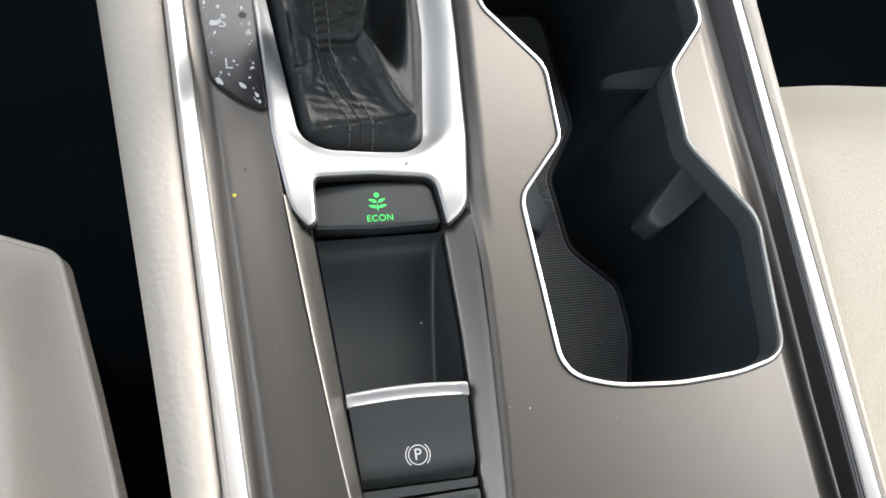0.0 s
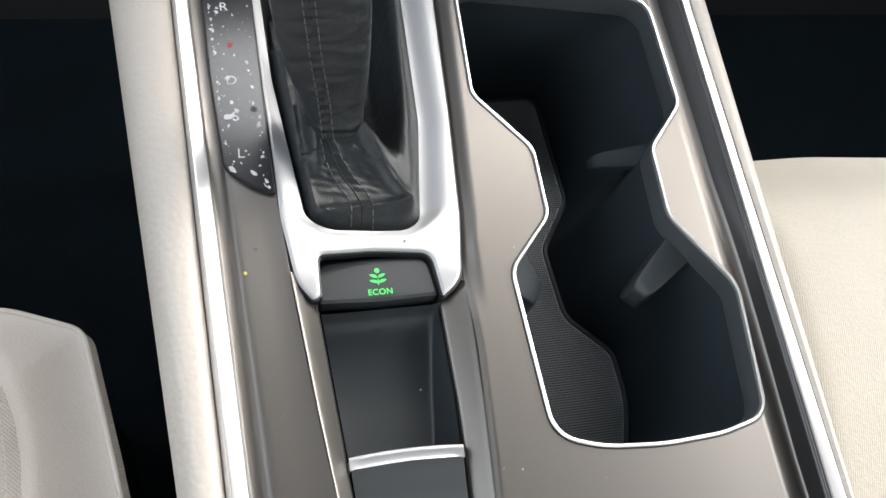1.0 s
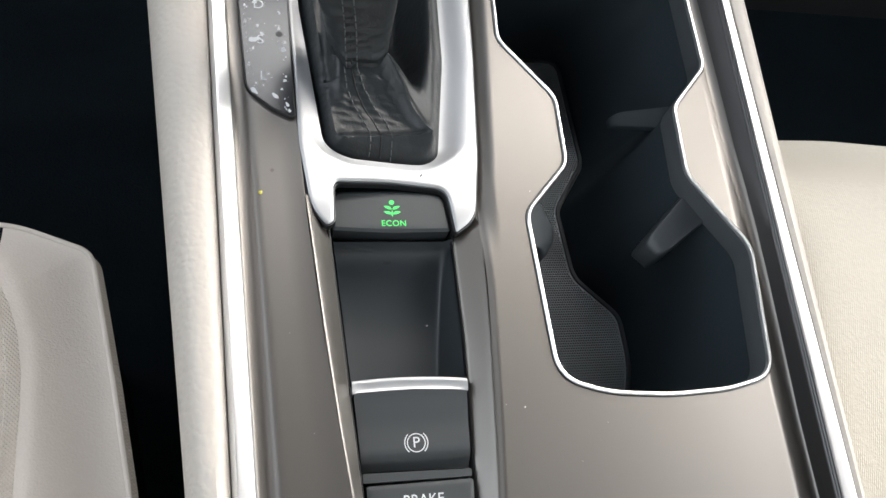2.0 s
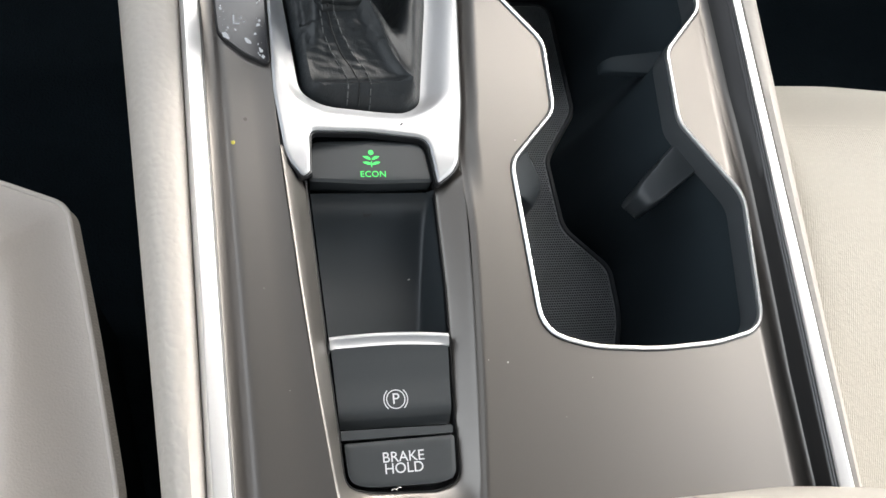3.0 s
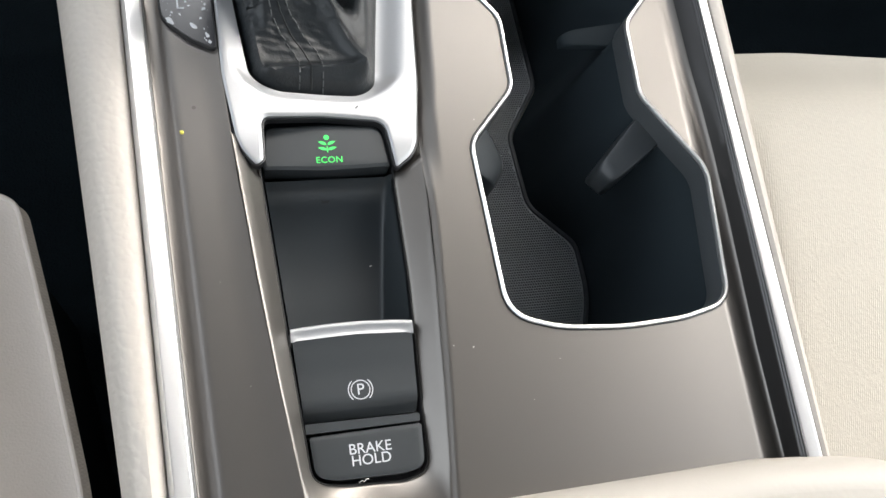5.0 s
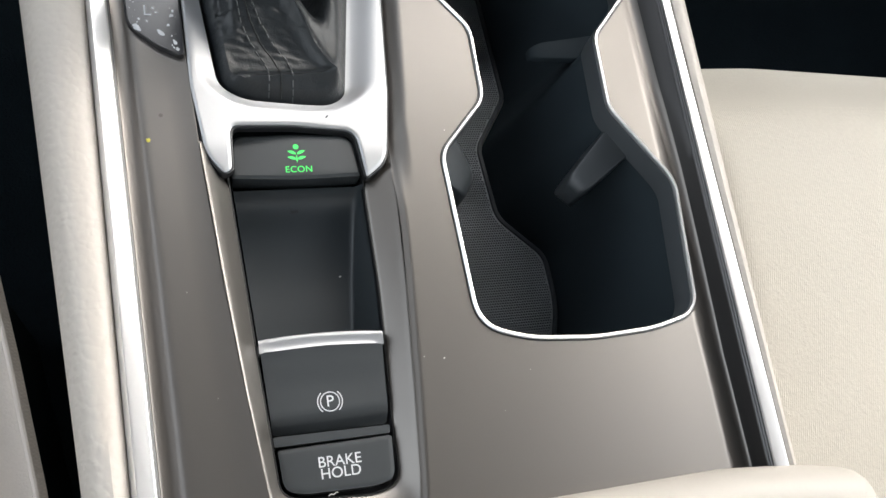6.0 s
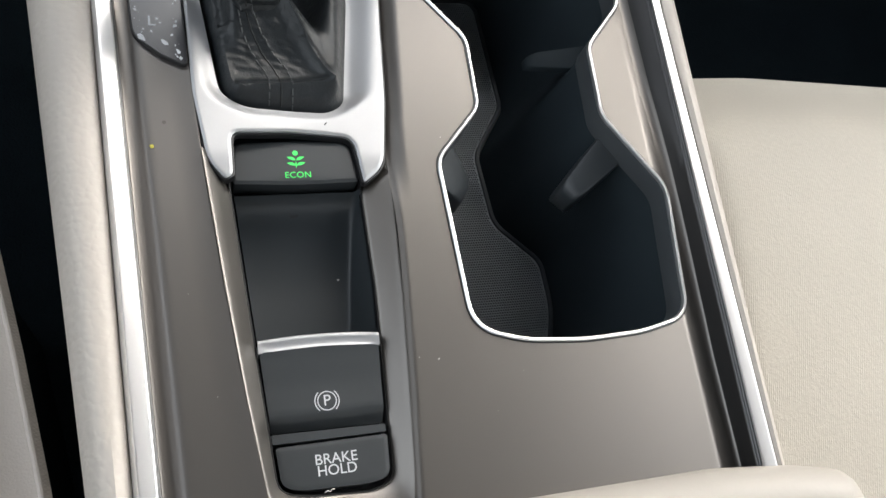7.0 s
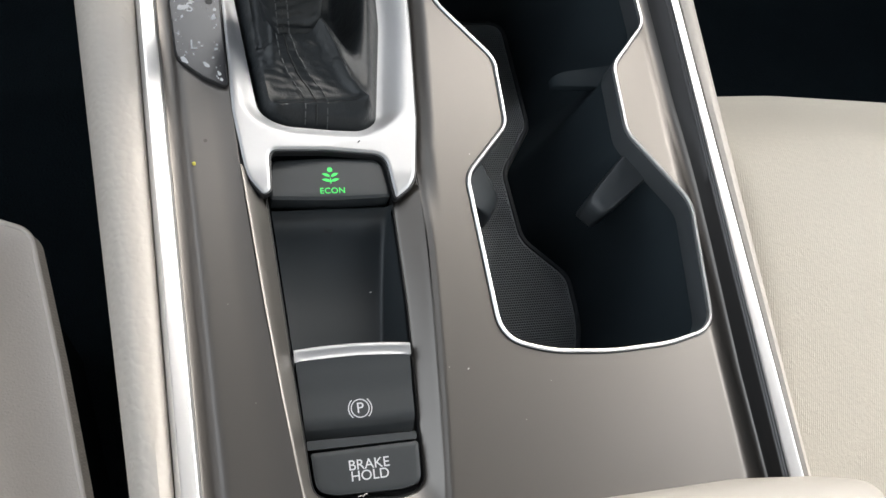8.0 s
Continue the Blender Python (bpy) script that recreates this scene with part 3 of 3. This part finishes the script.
for bm in symbols:
    part("leaf_symbol", bm, GREEN, econ, smooth=False).location.z = ECO_Z

# parking brake switch
def epb_z(p):
    return -2.4 + 0.9 * soft((p.y - 4) / 12) + 0.6 * soft((p.y - 15) / 4) - 5.0 * (1 - soft((p.y + 10.2) / 6.5)) ** 1.5


epb = part("parking_brake_switch", sheet(rounded([(-23.0, 18.4, 0.6), (0, 19.0, 60), (20.3, 17.9, 0.6), (19.2, -10.2, 1.2), (-21.3, -9.6, 1.2)], 4), [], epb_z, 2.0, 10), BUTTON, console, "matte black parking brake switch")
lip_rows = []
for k in range(41):
    x = -23.4 + 44.2 * k / 40
    y = 23.9 - 1.15 * ((x + 1.3) / 22.1) ** 2 - 0.25 * (x + 1.3) / 22.1
    dish = soft(min(x + 23.4, 20.8 - x) / 4.0)
    lip_rows.append([(x, y, -6), (x, y, -1.6), (x, y - 0.25, -0.9), (x, y - 0.8, -0.55), (x, y - 1.6, -0.5 - 0.1 * dish), (x, y - 2.2, -0.6 - 0.55 * dish), (x, y - 3.4, -0.7 - 0.75 * dish), (x, y - 4.6, -0.8 - 0.5 * dish), (x, y - 5.0, -1.0), (x, y - 5.1, -6)])
part("chrome_lip", ribbon(lip_rows), SILVER, epb, "satin silver front lip")
lettering("letter", "P", 3.9, pose(-0.0008, -0.0008, -0.0023), PRINT, epb, 0.0)


def arc(r0, r1, a0, a1, n=32):
    bm = bmesh.new()
    top = [[bm.verts.new((r * math.cos(a0 + (a1 - a0) * k / n), r * math.sin(a0 + (a1 - a0) * k / n), 0)) for k in range(n + 1)] for r in (r0, r1)]
    for k in range(n):
        bm.faces.new((top[0][k], top[1][k], top[1][k + 1], top[0][k + 1]))
    ext = bmesh.ops.extrude_face_region(bm, geom=bm.faces[:])
    bmesh.ops.translate(bm, vec=(0, 0, 0.06), verts=[q for q in ext["geom"] if isinstance(q, bmesh.types.BMVert)])
    return bm


for name, r0, r1, a0, a1 in (("ring_symbol", 3.15, 3.5, 0, 2 * math.pi), ("arc_symbol", 4.15, 4.5, -0.85, 0.85), ("arc_symbol", 4.15, 4.5, math.pi - 0.85, math.pi + 0.85)):
    part(name, arc(r0, r1, a0, a1), PRINT, epb, smooth=False).location = (-0.0008, -0.0008, -0.0023)

part("divider_bar", sheet(rounded([(-21.3, -10.6, 0.5), (19.3, -11.2, 0.5), (19.1, -14.0, 0.5), (-21.2, -14.0, 0.5)], 3), [], lambda p: -3.0, 3, 8), BUTTON, console, "narrow black bar between switches")
HOLD = rounded([(-20.3, -15.3, 1.2), (19.3, -14.9, 1.2), (18.5, -29.8, 5.5), (11, -31.2, 20), (-12, -30.6, 20), (-19.3, -28.8, 5.5)], 6)
HOLD_LINE = resample(HOLD, 2)
hold = part("brake_hold_button", sheet(HOLD, [], lambda p: -2.1 - 0.2 * (1 - soft(gap(p, HOLD_LINE) / 1.5)), 1.6, 9, (0.35, 0.75, 1.15, 1.7)), BUTTON, console, "matte black brake hold button")
lettering("lettering", "BRAKE\nHOLD", 3.55, pose(0.0001, -0.0231, -0.00205), PRINT, hold, 0.01, 1.0, 0.77)

# ---- cup holder ----
cup = part("cup_holder", ring(CUP, [(0.2, 0.2), (-0.5, -0.6), (-0.7, -2), (-1.0, -12.6), (-0.8, -13.4), (0.2, -13.8), (1.5, -14.5), (1.5, -18)]), LINER, console, "deep black double cup holder")
part("chrome_rim", ring(CUP, [(-0.75, -1.0), (-0.85, 0.4), (-0.45, 1.0), (0.4, 1.15), (0.85, 0.7), (0.95, -4.5)]), CHROME, cup, "thin bright chrome rim")
part("rim_gap", ribbon([[(p.x, p.y, panel_z(p) + z) for p in offset(CUP, d)] for d, z in ((0.9, 0.08), (1.2, 0.10), (1.5, 0.03))], closed=True), BLACK, cup)
FLOOR = rounded([(61, 244, 12), (60, 188, 12), (80, 158, 14), (80, 118, 12), (60, 98, 12), (61, 22, 14), (130, 20, 10), (138.5, 50, 60), (137.6, 78, 16), (115.2, 101, 16), (112.2, 141, 14), (132.5, 171, 16), (129, 246, 12)], 8)
top_line, low_line = even(offset(CUP, 1.2), 300), even(FLOOR, 300)
rows = []
for u, z in ((0, -16), (0.12, -30), (0.4, -55), (0.7, -78), (0.9, -91), (1, -96)):
    rows.append([(a.x + (b.x - a.x) * u, a.y + (b.y - a.y) * u, z) for a, b in zip(top_line, low_line)])
part("bin_wall", ribbon(rows, closed=True), WELL, cup)
MAT_LINE = resample(offset(resample(FLOOR, 3), -0.8), 3)
mat = part("rubber_mat", sheet(MAT_LINE, [], lambda p: -95.0, 6, 1), RUBBER, cup, "black rubber mat with fine studs")
tops, quads = [], []
for r in range(170):
    for c in range(70):
        x, y = 57 + 1.36 * (c + 0.5 * (r % 2)), 14 + 1.36 * r
        tops.append((x, y))
keep = np.array(tops)
keep = keep[inside_all(keep, MAT_LINE) & (gap_all(keep, MAT_LINE) > 2.8)]
verts = []
for x, y in keep:
    b = len(verts)
    verts += [((x + dx * w) / 1000, (y + dy * w * 0.85) / 1000, z / 1000) for w, z in ((0.60, -95.02), (0.36, -94.0)) for dx, dy in ((-1, -0.6), (0, -1), (1, -0.6), (1, 0.6), (0, 1), (-1, 0.6))]
    quads += [(b + k, b + (k + 1) % 6, b + 6 + (k + 1) % 6, b + 6 + k) for k in range(6)] + [tuple(range(b + 6, b + 12))]
me = bpy.data.meshes.new("studs")
me.from_pydata(verts, [], quads)
me.materials.append(RUBBER)
studs = new("studs", me)
studs.parent = mat
studs["kind"] = "stuff"
part("mat_border", ring(MAT_LINE, [(0.3, -96), (0.2, -94.2), (-0.5, -93.9), (-1.6, -94.0), (-2.2, -94.9)]), LINER, mat, "smooth raised border")


def finger(root, tip, z0, z1, drop, roundness=1.6):
    """A retaining finger with a rounded tip: root and tip are its two top corners each."""
    rows = []
    for u in (0, 0.2, 0.4, 0.6, 0.72, 0.82, 0.89, 0.94, 0.975, 0.995):
        a, b = Vector(root[0]).lerp(Vector(tip[0]), u), Vector(root[1]).lerp(Vector(tip[1]), u)
        end = max(0.0, (u - 0.72) / 0.28)
        near = math.sqrt(max(0.0, 1 - end ** 2.6))
        z = z0 + (z1 - z0) * u - 5.0 * (1 - near)
        c = (a + b) / 2
        a, b = c + (a - c) * (0.45 + 0.55 * near), c + (b - c) * (0.45 + 0.55 * near)
        n, e = (b - a).normalized(), roundness
        low = max(2.5, drop * (0.3 + 0.7 * near))
        rows.append([(a.x, a.y, z - low), (a.x, a.y, z - e), (*(a + n * e * 0.3), z - e * 0.3), (*(a + n * e), z), (*(b - n * e), z), (*(b - n * e * 0.3), z - e * 0.3), (b.x, b.y, z - e), (b.x, b.y, z - low)])
    return ribbon(rows, closed=True, cap=True)


part("retainer_finger", finger(((140.5, 110), (150.5, 97)), ((118.5, 88), (125.5, 80.5)), -10, -20.5, 22), FINGER, cup, "black rubber cup retainer")
part("retainer_finger", finger(((58, 94), (70.5, 110)), ((74.5, 86.5), (81.5, 96.5)), -20, -33, 20), FINGER, cup, "black rubber cup retainer")
# Far retainer takes the darker bin plastic, in place of shade under the rim.
part("retainer_finger", finger(((152, 153), (152, 167)), ((120, 157), (120.5, 165)), -25, -30, 4, 1.2), WELL, cup, "black rubber cup retainer")

# ---- shifter boot ----
shifter = thing("gear_shifter", "black leather gear shifter boot with grey stitching", "shifter")


def skirt_z(p):
    d = gap(p, HOLE_LINE)
    z = -3.2 + bezel_base(p.x) * 0.6 + 7.0 * soft(d / 5.5)
    f = 2.6 * bump(away(p, (-24.6, 121.6), (14.8, 124.6)), 2.6) + 0.8 * crest(away(p, (-24.6, 121.6), (14.8, 124.6)), 1.2) - 0.3 * bump(away(p, (-20, 127.6), (10, 130.2)), 3.0)
    f += 9.5 * soft((p.y - 133) / 26) * soft((d - 2) / 9)
    f += 5.0 * crest(away(p, (-3, 157), (15.0, 125)), 2.6) + 0.9 * crest(away(p, (-24.5, 122), (-30, 150)), 2.2)
    f += 1.8 * bump(away(p, (25, 138), (35, 290)), 2.4)
    f += 3.0 * bump(away(p, (-31.5, 150), (-37, 290)), 2.6) - 3 * bump(away(p, (-27, 150), (-32, 290)), 2.6)
    f -= 1.3 * bump(away(p, (-28.5, 121), (-24.5, 122.4)), 1.8) + 1.3 * bump(away(p, (14.8, 124.4), (18, 123.2)), 1.8)
    side = (p.x + 3) * 15 + (p.y - 157) * 11
    f -= (17.0 + 20 * soft((p.y - 150) / 50)) * soft((side - 25) / 130) ** 1.3 * soft((p.y - 137) / 24) * soft((18.5 + (p.y - 138) * 0.07 - p.x) / 14)
    fold = soft((p.y - 127) / 6) * soft((154 - p.y) / 6) * soft((7 - p.x) / 10)
    for k in range(7):
        y0 = 130.5 + 3.1 * k
        f += 0.85 * fold * bump(p.y - y0 - 1.3 * noise.noise(Vector((p.x * 0.16, k * 3.1, 2))) + 0.16 * (p.x + 12), 0.95) * (0.45 + noise.noise(Vector((p.x * 0.22, k * 1.7, 9))))
    f += 0.25 * noise.noise(Vector((p.x * 0.2, p.y * 0.2, 3)))
    return z + f * soft(d / 4.5)


part("boot_skirt", sheet(BOOT_HOLE, [], skirt_z, 0.9, 0, (0.7, 1.5, 2.3, 3.2, 4.2, 5.2)), BOOT, shifter)


def sleeve_half(u):
    return 11.8 + 8.2 * soft(u / 0.65)


def sleeve_point(u, a):
    cx, cy, z = -12.6 - 12.4 * u, 159.5 + 45.5 * u, 2 + 98 * u
    w, h = sleeve_half(u), 11 + 4 * u
    c, s = math.cos(a), math.sin(a)
    x = cx + w * math.copysign(abs(c) ** 0.5, c)
    y = cy + h * math.copysign(abs(s) ** 0.55, s)
    if s < 0:
        t = (x - cx) / w + 0.24
        y += -1.3 * bump(t, 0.30) + 0.9 * bump(t, 0.05) + 1.6 * bump(t + 0.62, 0.16) * soft((0.6 - u) / 0.4)
        y -= (0.9 * bump(u - 0.17, 0.018) + 0.7 * bump(u - 0.125, 0.02) + 0.45 * bump(u - 0.5, 0.012)) * (0.5 + noise.noise(Vector((t * 2, u * 8, 1))))
        y -= 0.3 * bump(t, 0.2) * math.sin(u * 107 * 2 * math.pi / 3.6) * (0.6 + noise.noise(Vector((t * 3, u * 20, 4))))
        y -= 0.5 * soft((0.34 - u) / 0.2) * noise.noise(Vector((t * 4, u * 46, 6)))
    fold = noise.noise(Vector((c * 1.2, s * 1.2, u * 4)))
    crease = noise.noise(Vector((x * 0.12, y * 0.05, z * 0.30)))
    return (x + 0.8 * fold, y + 1.0 * fold + 0.5 * crease, z)


ANGLES = [-math.pi + 2 * math.pi * k / 144 for k in range(144)]
part("boot_sleeve", ribbon([[sleeve_point(k / 200, a) for a in ANGLES] for k in range(191)], closed=True, cap=True), BOOT, shifter)

stitch_mesh = None


def stitches(path, gap_mm=3.5, length=2.5, mat=THREAD, parent=None):
    """Single dashes of thread along a polyline, all on one mesh."""
    global stitch_mesh
    pts = [Vector(p) for p in path]
    run, nxt = 0.0, 0.6
    for a, b in zip(pts, pts[1:]):
        seg = (b - a).length
        while nxt < run + seg:
            m = a.lerp(b, (nxt - run) / seg)
            d = (b - a).normalized()
            if stitch_mesh is None:
                ob = part("stitch", tube([(0, 0, 0), (0.25, 0, 0.15), (length - 0.25, 0, 0.15), (length, 0, 0)], 0.27, 5), mat, parent)
                stitch_mesh = ob.data
            else:
                ob = new("stitch", stitch_mesh)
                ob.parent = parent
            q = d.to_track_quat("X", "Z").to_matrix().to_4x4()
            ob.matrix_world = Matrix.Translation(m / 1000) @ q
            nxt += gap_mm
        run += seg


def on_skirt(x, y, lift=0.15):
    return (x, y, skirt_z(Vector((x, y))) + lift)


def along(points, lift=0.15, n=8):
    out = []
    for a, b in zip(points, points[1:]):
        out += [on_skirt(a[0] + (b[0] - a[0]) * k / n, a[1] + (b[1] - a[1]) * k / n, lift) for k in range(n)]
    return out + [on_skirt(*points[-1], lift)]


def sleeve_line(side, n=48, start=3, lift=0.25):
    """A line up the front of the sleeve, side millimetres from its seam."""
    out = []
    for k in range(start, n + 1):
        t = side / sleeve_half(k / n) - 0.24
        out.append(tuple(Vector(sleeve_point(k / n, -math.acos(math.copysign(t * t, t)))) + Vector((0, -lift, 0))))
    return out


for side in (-2.3, 2.3):
    stitches(sleeve_line(side), parent=shifter)
stitches(along([(-21.1, 153), (-20.0, 146), (-17, 138), (-13.2, 131.5), (-11.0, 127), (-11.2, 117)]), parent=shifter)
stitches(along([(-15.6, 153), (-13.0, 146), (-8.4, 138), (-3.5, 131.5), (-2.0, 127), (-2.0, 117)]), parent=shifter)
part("seam", tube(sleeve_line(0.01, lift=-0.1), 0.45), BLACK, shifter)
part("seam", tube(along([(-18.3, 153), (-16.5, 146), (-12.7, 138), (-8.5, 131.5), (-6.6, 127), (-6.6, 117)], 0.0), 0.35), BLACK, shifter)

# ---- armrest ----
armrest = thing("armrest", "beige leather armrest lid with rounded front corner", "armrest")
A = rounded([(30, -45.2, 30), (140, -44.8, 90), (172, -47.6, 60), (196, -52, 12), (202.5, -76, 60), (206, -330, 30), (-70, -330, 30), (-70, -62, 30), (-20, -48, 60)], 10)
AL = even(A, 220)
ROLL = [(0, -14), (0.4, 6)] + [(-13 * (1 - math.cos(k * math.pi / 20)), 8 + 15 * math.sin(k * math.pi / 20)) for k in range(1, 11)]
part("lid", ring(AL, ROLL), LID, armrest)
part("lid_top", sheet(offset(AL, -12.9), [], lambda p: 23.0 + 1.2 * soft(gap(p, AL) / 60 - 0.2), 9, 0.3), LID, armrest)

# ---- seats ----
driver = thing("driver_seat", "beige fabric driver seat cushion with piped edge", "seat", "front seats")
DS = rounded([(-640, 150, 60), (-172, 136, 60), (-135, 121, 14), (-121.5, 55, 200), (-107, -25, 300), (-95, -420, 40), (-640, -420, 60)], 10)
DL = resample(DS, 6)


SEAM = [(-176, 110), (-166, 89), (-161.3, 75), (-158.2, 57), (-157, 39), (-150, -200), (-146, -420)]


def seam_gap(p):
    return min(away(p, a, b) for a, b in zip(SEAM, SEAM[1:]))


def driver_z(p):
    return -82 - 22 * (1 - soft(gap(p, DL) / 62)) ** 1.5 - 2.2 * (1 - soft(seam_gap(p) / 6.0))


bolster = [Vector(q) for q in SEAM] + [Vector((-95, -419))] + [p for p in sorted((q for q in DL if q.x > -178 and q.y > -380 and (q.x > -137 or q.y > 119)), key=lambda q: q.y - 0.5 * q.x)]
part("bolster", sheet(bolster, [], driver_z, 3.0, 1.0), SMOOTH, driver)
part("cushion", sheet([Vector((q[0] - 0.05, q[1])) for q in SEAM] + [Vector((-620, -420)), Vector((-640, -380)), Vector((-640, 120)), Vector((-600, 146)), Vector((-178, 135.5))], [], driver_z, 9.0, 1.0), TWILL, driver)
EDGE = [p for p in DL if p.x > -180 and p.y > -300]
EDGE.sort(key=lambda p: -p.y + (0.001 * p.x))
part("piping", tube([(p.x, p.y, driver_z(p) + 0.3) for p in EDGE], 1.3, 8), SMOOTH, driver)
part("side_panel", ribbon([[(p.x + 0.3 + k * 1.2, p.y + 0.5, driver_z(p) - 1 - k * 4.5) for p in EDGE] for k in range(3)]), TWILL, driver, "twill side panel in shade")
# Black carpet material stands in for the shade down the seat side.
part("seat_base", ribbon([[(p.x - 6, p.y - 8, z) for p in DL] for z in (-112, -300)], closed=True), CARPET, driver, "seat base coloured black for the shade below the cushion")
pts = [(q[0] - 5.0, q[1]) for q in SEAM[:-1]]
path = []
for a, b in zip(pts, pts[1:]):
    path += [(a[0] + (b[0] - a[0]) * k / 12, a[1] + (b[1] - a[1]) * k / 12) for k in range(12)]
stitch_mesh = None
stitches([(x, y, driver_z(Vector((x, y))) + 0.2) for x, y in path], 4.2, 3.0, PALE_THREAD, driver)

passenger = thing("passenger_seat", "beige ribbed fabric passenger seat cushion", "seat", "front seats")
PS = rounded([(205, 188.5, 30), (300, 190.5, 300), (760, 162, 60), (760, -420, 60), (205, -420, 30)], 12)
PL = resample(PS, 8)


def passenger_z(p):
    front = 190.5 - 0.062 * max(0.0, p.x - 300) - p.y
    return -62 - 30 * max(1 - soft((gap(p, PL) + 4) / 46), 1 - soft((front + 3) / 80)) ** 1.6 - 62 * soft((110 - p.y) / 330)


LINE = resample(PS, 1.5)
part("cushion", sheet([p for p in LINE if p.y <= 152], [], passenger_z, 7, 1.5), FABRIC, passenger)
part("front_band", sheet([p for p in LINE if p.y > 148], [], lambda p: passenger_z(p) - 0.1 * soft((153 - p.y) / 4), 4, 1.5), BAND_FABRIC, passenger, "smooth beige front edge of the cushion")
# Black here as well, for the shade under the cushion edge.
part("seat_base", ribbon([[(p.x, p.y - 2, z) for p in PL] for z in (-97, -300)], closed=True), CARPET, passenger, "seat base coloured black for the shade below the cushion")

# ---- crumbs and dust ----
def crumb(x, y, z, r, mat, label, stretch=1.0):
    bm = bmesh.new()
    bmesh.ops.create_icosphere(bm, subdivisions=2, radius=r)
    for q in bm.verts:
        q.co *= 0.75 + 0.5 * random.random()
        q.co.z *= 0.5
        q.co.x *= stretch
    ob = part("crumb", bm, mat)
    ob.location = (x / 1000, y / 1000, z / 1000)
    ob.rotation_euler.z = random.random() * 3
    return tagged(ob, label, "crumb", "crumbs")


crumb(-55.6, 97.6, 6.7, 0.75, CRUMB, "tiny yellow crumb on the console panel")
crumb(10.2, 108.6, bezel_z(Vector((10.2, 108.6))) + 0.1, 0.3, BOOT, "tiny dark fibre on the silver bezel", 3.0)
crumb(12.4, 51.1, tray_floor(51) + 0.2, 0.3, LINT, "tiny pale lint in the tray", 1.8)
crumb(42.2, 9.7, 0.1, 0.28, LINT, "tiny pale dust speck on the panel", 1.6)
crumb(34.8, 11.0, 0.1, 0.2, LINT, "tiny pale dust speck on the panel")
crumb(58.0, 102.9, 0.1, 0.22, LINT, "tiny pale dust speck on the panel")
crumb(60.6, 21.1, 0.1, 0.3, BOOT, "tiny dark dust speck on the panel", 1.5)
for x, y in ((-38.5, 3), (-46, 40), (75, 2), (62, -12)):
    crumb(x, y, 6.45 if x < 0 else 0.08, 0.07 + 0.06 * random.random(), LINT, "tiny pale dust speck on the panel", 1.4)
smudge = part("smudge", sheet(circle(-50.9, 107.6, 0.75, 16), [], lambda p: 6.5, 0.8, 0.06), SMUDGE)
tagged(smudge, "faint round dark smudge on the console panel", "smudge")
lint = part("lint", tube([(-5.0, -32.2, -2.6), (-4.0, -31.7, -2.2), (-3.2, -32.1, -2.4), (-2.4, -31.3, -2.0), (-1.6, -31.5, -2.3)], 0.17), LINT)
tagged(lint, "short pale thread of lint beside the button", "lint")

# dried water spots on the gear plate
spots = bmesh.new()


def spot(x, y, r, long=1.0, turn=0.0):
    """A flat dried drop with an uneven outline, longer than wide."""
    if not inside_all(np.array([(x, y)]), PLATE_LINE)[0] or gap(Vector((x, y)), PLATE_LINE) < 0.55:
        return
    c, s = math.cos(turn), math.sin(turn)
    seed = random.random() * 50
    rim = []
    for k in range(14):
        a = 2 * math.pi * k / 14
        q = r * (0.75 + 0.55 * noise.noise(Vector((math.cos(a) + seed, math.sin(a), seed))))
        u, v = q * math.cos(a) * long, q * math.sin(a)
        rim.append((x + u * c - v * s, y + u * s + v * c))
    low = [spots.verts.new((p[0], p[1], 8.11)) for p in rim]
    top = [spots.verts.new((x + (p[0] - x) * 0.7, y + (p[1] - y) * 0.7, 8.11 + 0.1 * min(r, 1.0))) for p in rim]
    for k in range(14):
        j = (k + 1) % 14
        spots.faces.new((low[k], low[j], top[j], top[k]))
    spots.faces.new(top)


def plate_left(y):
    return lin(y, (133, -54), (150, -60.4), (240, -64.0))


for x, y, r, long, turn in ((-57.6, 143.5, 1.5, 1.7, 2.2), (-49.2, 141.6, 1.2, 1.9, 2.2), (-45.0, 149.2, 0.9, 1.3, 0.5), (-46.2, 144.8, 0.7, 1.2, 1.0), (-50.4, 150.4, 0.45, 1.2, 0), (-52.0, 136.6, 1.0, 2.4, 2.6), (-48.4, 134.6, 0.9, 2.8, 2.7), (-44.6, 132.9, 1.1, 2.2, 2.7), (-43.4, 134.6, 0.8, 1.6, 1.4), (-57.3, 169.5, 1.9, 1.4, 0.3), (-45.2, 165.0, 1.3, 1.5, 1.7), (-57.0, 189.0, 1.0, 1.6, 0.2)):
    spot(x, y, r, long, turn)
for k in range(150):
    y = 134 + 112 * random.random() ** 0.85
    u = random.random()
    if k % 5 < 3:
        x = plate_left(y) + 0.8 + 9 * u ** 2.6
    elif k % 5 == 3:
        x = lin(y, (133, -42.4), (160, -43.4), (240, -45.4)) - 0.7 - 3.0 * u ** 2
    else:
        x = plate_left(y) + 17 * u
    spot(x, y, 0.14 + 0.85 * random.random() ** 3.2, 1.0 + 0.9 * random.random(), 1.2 + 1.4 * random.random())
tagged(part("water_spots", spots, SPOT), "pale dried water spots on the gear plate", "water spots", kind="stuff")
